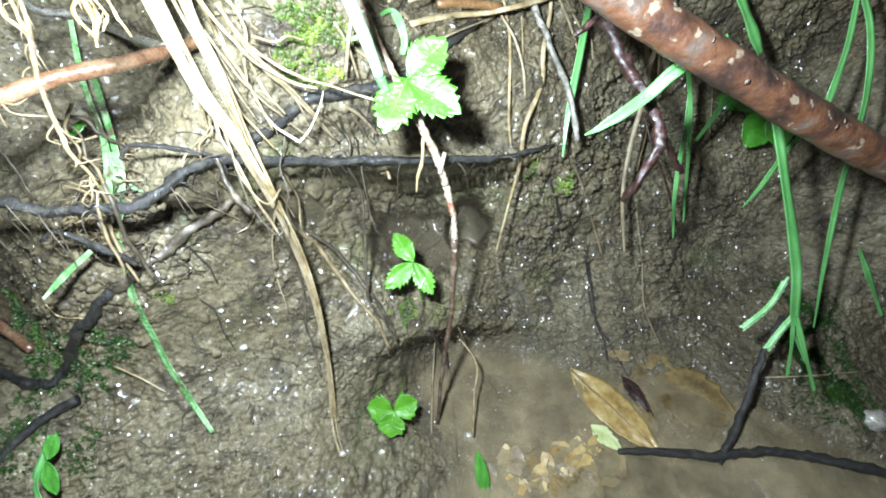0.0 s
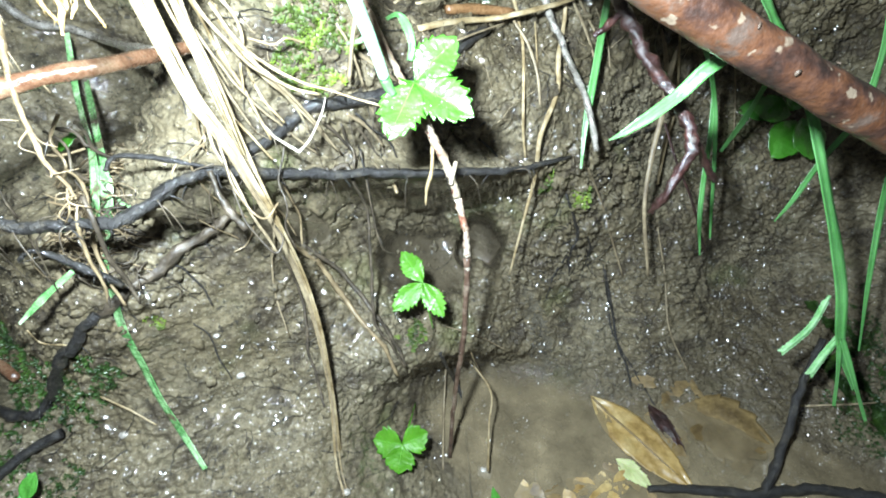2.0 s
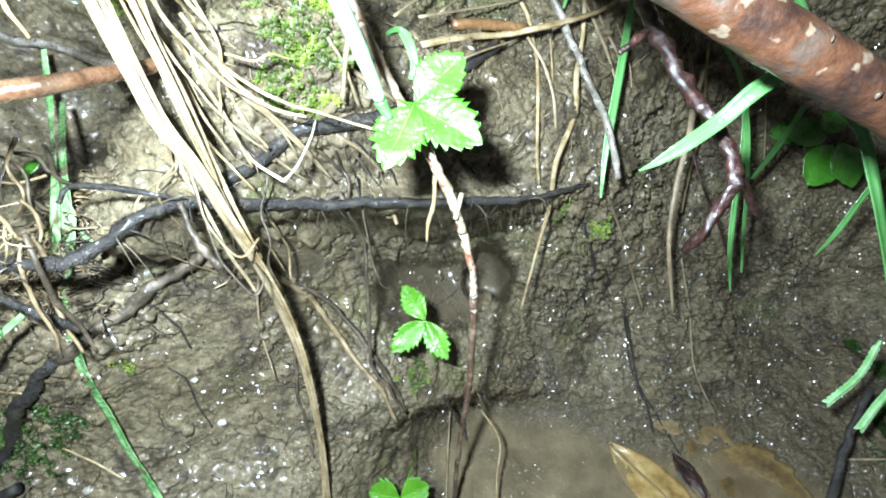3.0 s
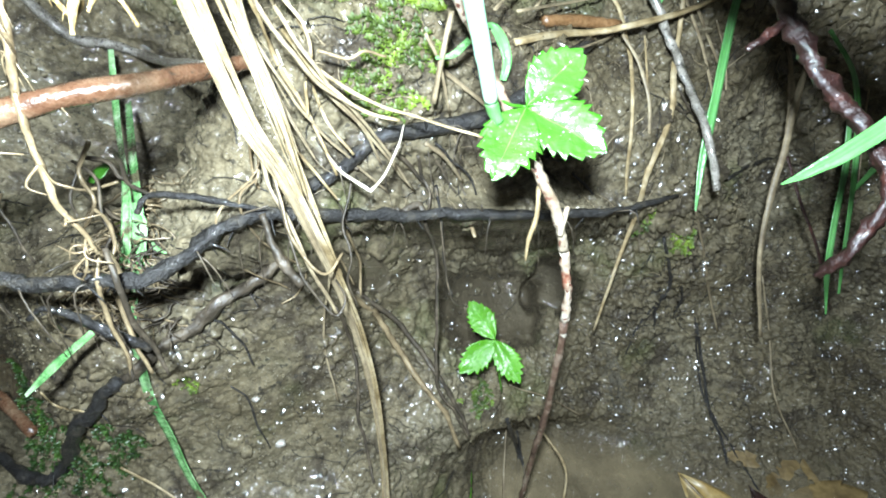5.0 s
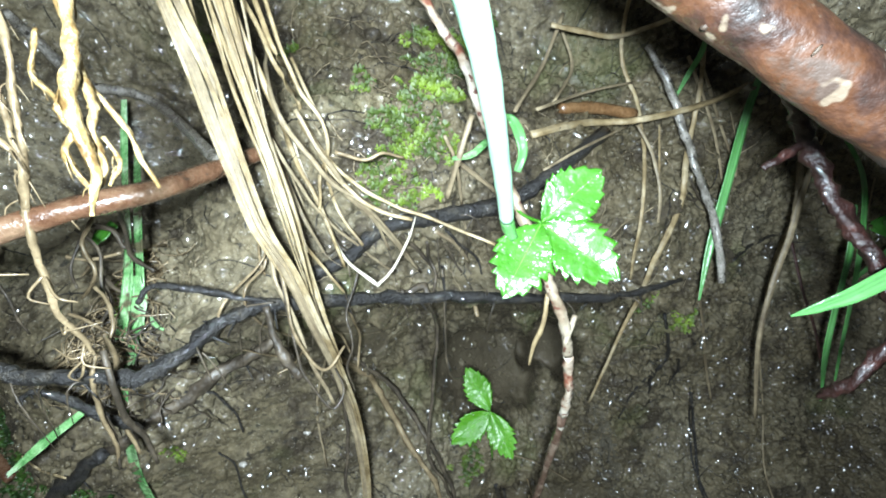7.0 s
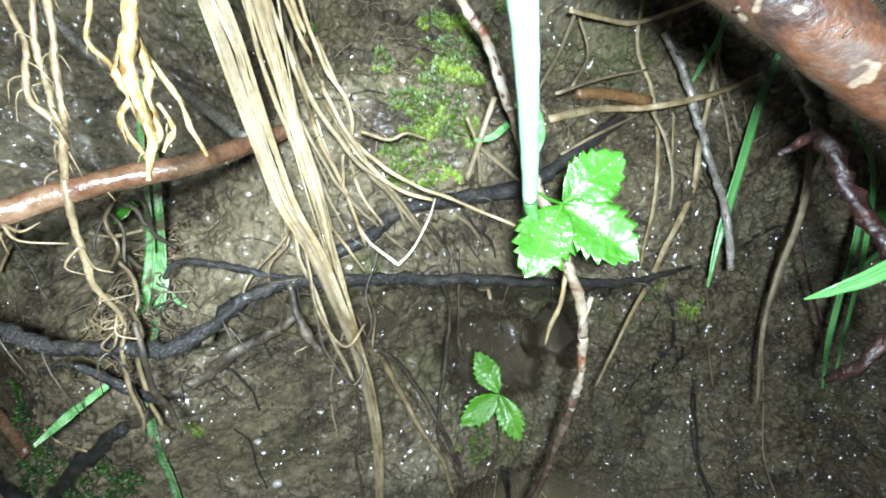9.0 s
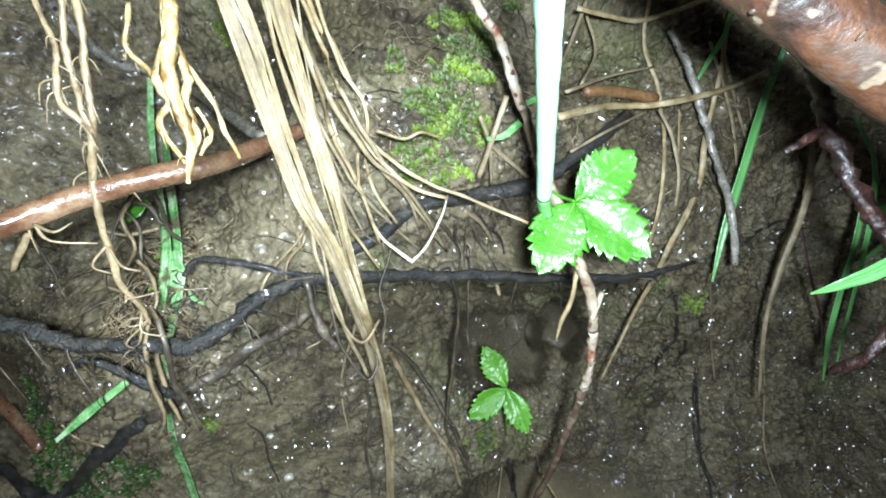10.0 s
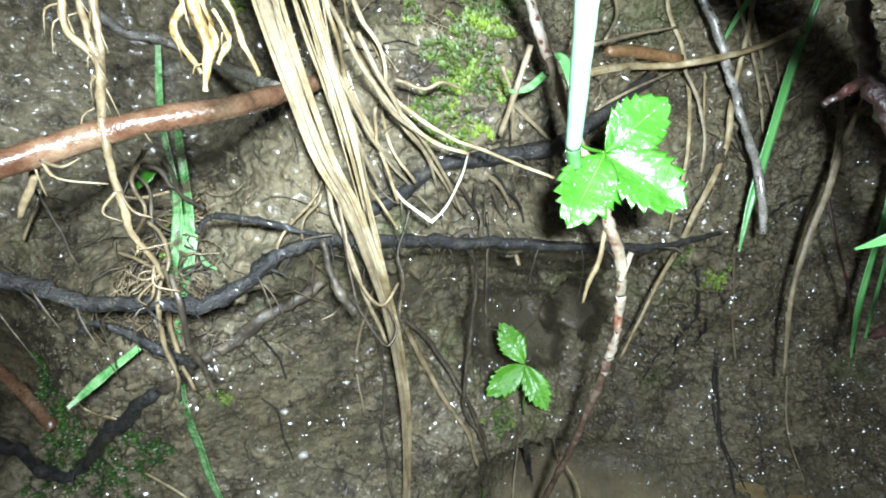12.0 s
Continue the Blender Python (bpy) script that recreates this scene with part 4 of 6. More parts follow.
for pts, rad in [
    ([(-0.1626, 0.182, 0.3923), (-0.1546, 0.1732, 0.3809), (-0.15, 0.1681, 0.373), (-0.1487, 0.1636, 0.3658), (-0.1484, 0.1614, 0.3607), (-0.1451, 0.1607, 0.3557), (-0.1441, 0.1597, 0.3519), (-0.1465, 0.1577, 0.3443), (-0.1471, 0.1549, 0.3358), (-0.1473, 0.1515, 0.3254), (-0.1464, 0.1484, 0.3137), (-0.1448, 0.1483, 0.3037), (-0.1443, 0.1476, 0.2988)], [0.0006, 0.0006, 0.0008, 0.001, 0.0009, 0.0006]),
    ([(-0.1492, 0.1825, 0.3939), (-0.1475, 0.1735, 0.3813), (-0.1475, 0.1684, 0.3719), (-0.1482, 0.1658, 0.3651), (-0.1456, 0.1626, 0.3591), (-0.1439, 0.1618, 0.3554)], [0.0007, 0.0008, 0.0007]),
    ([(-0.1486, 0.1827, 0.3937), (-0.1445, 0.1736, 0.3814), (-0.1425, 0.1677, 0.3712), (-0.1429, 0.1661, 0.3654), (-0.1433, 0.1623, 0.3573), (-0.1463, 0.16, 0.3493), (-0.1476, 0.1575, 0.3427)], [0.0008, 0.0008, 0.0006]),
]:
    bm = bmesh.new()
    tube(bm, pts, rad, 8, 6, 0.4, 380.0, seed=rad[0] * 7000, wander=0.0014)
    part("root_strand", bm, TAN_ROOT, tan)
    hairs(tan, pts, 9, 0.01, 0.00025, TAN_ROOT, int(rad[0] * 70000), 0.7)
rng = random.Random(4)
tips = [Vector(v) for v in [(-0.1438, 0.1479, 0.3005), (-0.1448, 0.1483, 0.3037), (-0.1461, 0.1487, 0.3112), (-0.1474, 0.1521, 0.3259), (-0.1533, 0.1434, 0.3384)]]
for c in tips:
    for k in range(2):
        e = c + Vector((rng.uniform(-0.012, 0.012), rng.uniform(-0.004, 0.004), rng.uniform(-0.02, 0.004)))
        bm = bmesh.new()
        tube(bm, [c, (c + e) / 2 + Vector((rng.uniform(-0.004, 0.004), -0.003, 0)), e], [0.0004, 0.00035, 0.0002], 5, 4, 0.3)
        part("root_hair", bm, TAN_ROOT, tan)

# ---- clump of dead straw ----
clump = thing("dead_grass_clump", (-0.1, 0.2, 0.36), "hanging clump of long pale dead grass stalks", "dead grass")
for k, (pts, wid, mat) in enumerate([
    ([(-0.1357, 0.2182, 0.3918), (-0.128, 0.2097, 0.3765), (-0.1233, 0.2057, 0.364), (-0.1179, 0.1996, 0.3494), (-0.1119, 0.1928, 0.3341), (-0.1056, 0.1865, 0.3193), (-0.0983, 0.1841, 0.3027), (-0.0925, 0.1817, 0.2834), (-0.0883, 0.1827, 0.2562), (-0.0861, 0.185, 0.2202), (-0.0832, 0.1798, 0.1825), (-0.0822, 0.17, 0.1445), (-0.0821, 0.1526, 0.0744), (-0.0742, 0.1332, 0.0602)], [0.0056, 0.006, 0.006, 0.0062, 0.0066, 0.0068, 0.0062, 0.0052, 0.0034], STRAW),
    ([(-0.1212, 0.2156, 0.3928), (-0.115, 0.2079, 0.3775), (-0.1107, 0.2038, 0.3621), (-0.1058, 0.1977, 0.3475), (-0.1007, 0.1918, 0.3316), (-0.0962, 0.1869, 0.3155), (-0.093, 0.1839, 0.2955), (-0.0884, 0.1818, 0.2679)], [0.0042, 0.0046, 0.0046, 0.004, 0.003, 0.0012], STRAW),
    ([(-0.1331, 0.2252, 0.3922), (-0.1271, 0.2147, 0.3758), (-0.123, 0.2076, 0.3602), (-0.1162, 0.1985, 0.3427), (-0.1089, 0.1913, 0.3269), (-0.1007, 0.1849, 0.3093), (-0.0947, 0.1824, 0.2912)], [0.003, 0.0034, 0.003, 0.001], STRAW),
    ([(-0.1158, 0.2193, 0.3933), (-0.1111, 0.2105, 0.3773), (-0.1079, 0.2049, 0.3604), (-0.1039, 0.1996, 0.3451), (-0.0979, 0.1929, 0.3271), (-0.0944, 0.1892, 0.3093), (-0.0898, 0.1849, 0.2866), (-0.0865, 0.1833, 0.2595)], [0.0032, 0.0034, 0.003, 0.0024, 0.0012], STRAW),
    ([(-0.1258, 0.2255, 0.3907), (-0.1184, 0.2162, 0.3745), (-0.1122, 0.21, 0.3569), (-0.1167, 0.2239, 0.3355), (-0.099, 0.2003, 0.3204), (-0.0916, 0.1975, 0.3034), (-0.0866, 0.1996, 0.2956)], [0.0028, 0.003, 0.0022, 0.001], DULL_STRAW),
]):
    rng = random.Random(k)
    strips = 5 if wid[0] > 0.004 else 3
    for i in range(strips):
        off, sway = (i - (strips - 1) / 2) / strips, rng.uniform(0, 50)
        line = []
        for j, p in enumerate(pts[: len(pts) - (i % 3)]):
            lateral = 1.7 * off * along(wid, j / (len(pts) - 1)) * (1 - 0.5 * ease(j / 9)) + 0.0042 * (1 - 0.85 * ease(j / 8)) * noise.noise(Vector((j * 0.3, sway, k)))
            line.append(Vector(p) + Vector((lateral, 0, 0)) + FACING * (0.0025 * noise.noise(Vector((j * 0.5, sway + 20, k))) + 0.0006 * i))
        bm = bmesh.new()
        share = rng.choice((0.5, 0.7, 1.0, 1.6, 2.4))
        blade(bm, line, [w * rng.uniform(0.9, 1.1) * share / strips for w in wid], 8, rng.uniform(0.2, 0.6), rng.uniform(-0.6, 0.6), thick=0.0004)
        part("dry_blade", bm, mat if rng.random() < 0.8 else DULL_STRAW, clump)
for k, (pts, wid, mat) in enumerate([
    ([(-0.1206, 0.2208, 0.3923), (-0.1136, 0.2141, 0.3766), (-0.1098, 0.2122, 0.3648), (-0.1047, 0.2093, 0.3506), (-0.1071, 0.2192, 0.3335), (-0.0986, 0.2110, 0.3219), (-0.0903, 0.2021, 0.3081), (-0.086, 0.2004, 0.2951)], [0.002, 0.0022, 0.0018, 0.0012], STRAW),
    ([(-0.1155, 0.2357, 0.3907), (-0.1075, 0.2252, 0.3735), (-0.1029, 0.2203, 0.3616), (-0.0997, 0.219, 0.3532), (-0.0933, 0.2175, 0.3447), (-0.0916, 0.2139, 0.334), (-0.0959, 0.2157, 0.3231), (-0.0938, 0.2036, 0.3166)], [0.0014, 0.0014, 0.0014, 0.0012], STRAW),
    ([(-0.1067, 0.2301, 0.3262), (-0.1017, 0.2227, 0.3181), (-0.0956, 0.2139, 0.3087), (-0.0861, 0.2023, 0.2964), (-0.0737, 0.197, 0.2905)], [0.001, 0.0012, 0.0012, 0.0014], WHITE_ROOT),
    ([(-0.0736, 0.1967, 0.2902), (-0.0677, 0.2034, 0.2945), (-0.0642, 0.2122, 0.3008), (-0.0623, 0.2205, 0.3067)], [0.0014, 0.0011, 0.001, 0.0006], WHITE_ROOT),
    ([(-0.1199, 0.2268, 0.3902), (-0.1106, 0.219, 0.3744), (-0.1035, 0.2153, 0.3594), (-0.1070, 0.2345, 0.3418), (-0.0954, 0.2181, 0.3331), (-0.08, 0.2075, 0.3262), (-0.0679, 0.2085, 0.3187), (-0.0488, 0.208, 0.3125), (-0.0313, 0.2031, 0.309)], [0.0014, 0.0016, 0.0014, 0.0011], STRAW),
    ([(-0.1388, 0.281, 0.3602), (-0.1033, 0.2056, 0.3572), (-0.0944, 0.2002, 0.3438), (-0.0868, 0.2026, 0.3292), (-0.0765, 0.2093, 0.3149), (-0.062, 0.2294, 0.2699)], [0.0016, 0.0016, 0.0012], DULL_STRAW),
    ([(-0.1308, 0.2203, 0.3616), (-0.1221, 0.2079, 0.3422), (-0.1134, 0.1964, 0.3235), (-0.1083, 0.1897, 0.3098), (-0.1051, 0.1845, 0.2989), (-0.0994, 0.1798, 0.2843), (-0.093, 0.1736, 0.2668), (-0.0872, 0.1713, 0.249)], [0.0018, 0.0018, 0.0014], DULL_STRAW),
    ([(-0.1176, 0.2319, 0.3906), (-0.1093, 0.2227, 0.3739), (-0.1052, 0.2193, 0.3634), (-0.1213, 0.2644, 0.3428), (-0.1013, 0.2235, 0.3360), (-0.0841, 0.2072, 0.3259), (-0.0718, 0.2068, 0.3169), (-0.0615, 0.2086, 0.3132)], [0.0016, 0.0018, 0.0014], STRAW),
    ([(-0.113, 0.1993, 0.3027), (-0.1184, 0.2013, 0.2823), (-0.1217, 0.2053, 0.2604), (-0.1273, 0.2124, 0.2326), (-0.1222, 0.2205, 0.2127)], [0.001, 0.001, 0.0008], TAN_ROOT),
    ([(-0.1124, 0.201, 0.2938), (-0.1148, 0.2043, 0.2742), (-0.1173, 0.2152, 0.2421), (-0.1135, 0.2269, 0.2205), (-0.1197, 0.2235, 0.2077), (-0.126, 0.2166, 0.2071)], [0.001, 0.0011, 0.0008], TAN_ROOT),
    ([(-0.1143, 0.1968, 0.3138), (-0.1167, 0.1979, 0.2982), (-0.1155, 0.2006, 0.2856)], [0.0012, 0.0012, 0.001], TAN_ROOT),
    ([(-0.0978, 0.2081, 0.2820), (-0.0971, 0.2245, 0.2466), (-0.1033, 0.2231, 0.2208), (-0.1142, 0.2304, 0.1621), (-0.1089, 0.2142, 0.1331)], [0.0014, 0.0016, 0.0014, 0.001], DULL_STRAW),
    ([(-0.1071, 0.2329, 0.36), (-0.0993, 0.2257, 0.3472), (-0.0932, 0.2212, 0.337), (-0.0934, 0.216, 0.3262), (-0.0914, 0.2150, 0.3106), (-0.081, 0.2079, 0.2997)], [0.0012, 0.0014, 0.0012], STRAW),
    ([(-0.1229, 0.2185, 0.3929), (-0.1178, 0.2102, 0.377), (-0.1137, 0.2042, 0.3568), (-0.107, 0.199, 0.3375), (-0.0996, 0.1942, 0.3172), (-0.0909, 0.193, 0.299), (-0.0852, 0.1934, 0.2881)], [0.0014, 0.0014, 0.001], STRAW),
    ([(-0.0977, 0.2084, 0.3514), (-0.0891, 0.2058, 0.3358), (-0.0826, 0.2089, 0.3217), (-0.0736, 0.2176, 0.2993), (-0.0648, 0.2298, 0.2726)], [0.0016, 0.0016, 0.0012], DULL_STRAW),
    ([(-0.1042, 0.2022, 0.344), (-0.0983, 0.2013, 0.3288), (-0.0911, 0.206, 0.3105), (-0.0826, 0.2143, 0.292), (-0.0734, 0.2247, 0.2722)], [0.0012, 0.0012, 0.001], DULL_STRAW),
    ([(-0.1029, 0.1859, 0.3032), (-0.1001, 0.1784, 0.2914), (-0.0956, 0.1728, 0.2802), (-0.0878, 0.1715, 0.2703), (-0.0835, 0.1817, 0.2721)], [0.001, 0.0012, 0.001], TAN_ROOT),
    ([(-0.091, 0.2048, 0.333), (-0.0844, 0.208, 0.322), (-0.0774, 0.2136, 0.3083), (-0.074, 0.2203, 0.2885)], [0.0012, 0.0014, 0.001], DULL_STRAW),
]):
    bm = bmesh.new()
    tube(bm, pts, [w / 2 for w in wid], 8, 6, 0.16, 200.0, 0.6, seed=30.0 + k, wander=0.0007)
    part("stalk", bm, mat, clump)

# ---- the hanging stem with the bright three-part leaf ----
stem = thing("hanging_vine", (0.0, 0.19, 0.28), "bare vine with peeling red and white bark hanging straight down", "vine")
stem_line = [(-0.0778, 0.2616, 0.3937), (-0.0628, 0.2486, 0.3772), (-0.0555, 0.2432, 0.369), (-0.0487, 0.2392, 0.3621), (-0.0423, 0.2324, 0.3511), (-0.0371, 0.2259, 0.3418), (-0.0318, 0.2193, 0.3323), (-0.0238, 0.2116, 0.319), (-0.0155, 0.2059, 0.3062), (-0.0091, 0.1997, 0.2929), (-0.0026, 0.1945, 0.2807), (0.0017, 0.1943, 0.2649), (0.0061, 0.1944, 0.2424), (0.0073, 0.1934, 0.2244), (0.0061, 0.1900, 0.1683), (0.0045, 0.1870, 0.1433), (0.0002, 0.1830, 0.0982), (-0.0025, 0.1780, 0.0582), (-0.0044, 0.1720, 0.0124)]
for name, a, e, rad, mat, lab in [
    ("shoot", 0, 6, [0.0016, 0.0017, 0.0017], STEM, ""),
    ("middle", 5, 12, [0.0017, 0.0018, 0.002, 0.0021, 0.0019], PALE_STEM, "pale peeling middle of the vine"),
    ("red_length", 11, 14, [0.0019, 0.0018, 0.0018], STEM, "red mottled length below the node"),
    ("tail", 13, len(stem_line), [0.0018, 0.0018, 0.0018, 0.0017, 0.0016], DARK_STEM, "dark brown lower end of the vine"),
]:
    bm = bmesh.new()
    tube(bm, stem_line[a:e], rad, 10, 8, 0.3, 300.0, wander=0.0005)
    part(name, bm, mat, stem, lab)
for pts, rad, mat in [([(-0.0018, 0.1913, 0.2746), (-0.0007, 0.1941, 0.2788), (0.001, 0.1976, 0.2837)], [0.0012, 0.0013, 0.001], PALE_STEM), ([(-0.0102, 0.1996, 0.2914), (-0.0108, 0.194, 0.2815), (-0.0134, 0.1896, 0.2729), (-0.014, 0.1868, 0.2659)], [0.0009, 0.001, 0.0004], STRAW)]:
    bm = bmesh.new()
    tube(bm, pts, rad, 8, 5, 0.2)
    part("side_shoot", bm, mat, stem)


def three_leaf(place, label, base, tips, widths, stalk, mat, teeth, cut, face=None, droop=0.1):
    plant = thing("three_part_leaf", place, label, "leaf", "three-part leaves")
    for k, (tip, w) in enumerate(zip(tips, widths)):
        leaflet("leaflet", base, tip, w, mat, plant, face, teeth, cut, droop, seed=k + 1, rib=RIB)
    bm = bmesh.new()
    tube(bm, stalk, [0.0007, 0.0006, 0.0005], 8, 6, 0.1)
    part("leaf_stalk", bm, mat, plant)
    return plant


three_leaf([(-0.0169, 0.2028, 0.3201)][0], "bright green toothed three-part leaf with water drops", [(-0.0169, 0.2028, 0.3201)][0], [(0.0009, 0.2129, 0.3359), (0.0071, 0.1871, 0.3128), (-0.0274, 0.1809, 0.3067)], [0.0185, 0.02, 0.0195], [(-0.0168, 0.2033, 0.3198), (-0.022, 0.2085, 0.3187), (-0.027, 0.2129, 0.3202)], LEAF, 8, 0.18)
three_leaf((-0.0217, 0.2255, 0.1703), "small bright green toothed three-part leaf above the mud", (-0.0217, 0.2255, 0.1703), [(-0.0377, 0.2448, 0.1825), (-0.0083, 0.2046, 0.1593), (-0.0417, 0.2076, 0.1622)], [0.0155, 0.015, 0.0155], [(-0.0217, 0.2255, 0.1703), (-0.02, 0.222, 0.155), (-0.0162, 0.22, 0.125)], YOUNG_LEAF, 8, 0.2)
three_leaf((-0.0406, 0.1613, 0.0594), "green three-part leaf low on the bank by the puddle", (-0.0406, 0.1613, 0.0594), [(-0.0624, 0.1634, 0.0614), (-0.0216, 0.1676, 0.0628), (-0.0438, 0.1443, 0.048)], [0.023, 0.022, 0.023], [(-0.0406, 0.1613, 0.0594), (-0.0353, 0.1784, 0.0623), mud_at(*(-0.0353, 0.1784, 0.0623))], YOUNG_LEAF, 5, 0.16)

# the pale stalk whose dark tip rests on the bright leaf
pale = thing("pale_stalk", [(-0.0445, 0.1531, 0.402), (-0.0424, 0.1592, 0.3924), (-0.0393, 0.1702, 0.3794), (-0.0355, 0.1816, 0.3611), (-0.0312, 0.1915, 0.3385), (-0.0288, 0.1961, 0.3247)][0], "pale green hollow stalk, dark at its tip", "stalk")
bm = bmesh.new()
tube(bm, [(-0.0445, 0.1531, 0.402), (-0.0424, 0.1592, 0.3924), (-0.0393, 0.1702, 0.3794), (-0.0355, 0.1816, 0.3611), (-0.0312, 0.1915, 0.3385), (-0.0288, 0.1961, 0.3247)], [0.003, 0.0029, 0.0028, 0.0026, 0.0023], 14, 8, 0.05, 150.0)
part("tube", bm, STALK, pale)
bm = bmesh.new()
tube(bm, [(-0.0288, 0.1961, 0.3247), (-0.0276, 0.1973, 0.3202), (-0.0258, 0.1969, 0.317)], [0.0023, 0.0022, 0.0015], 12, 4, 0.1)
part("tip", bm, GRASS, pale, "dark green wet tip")

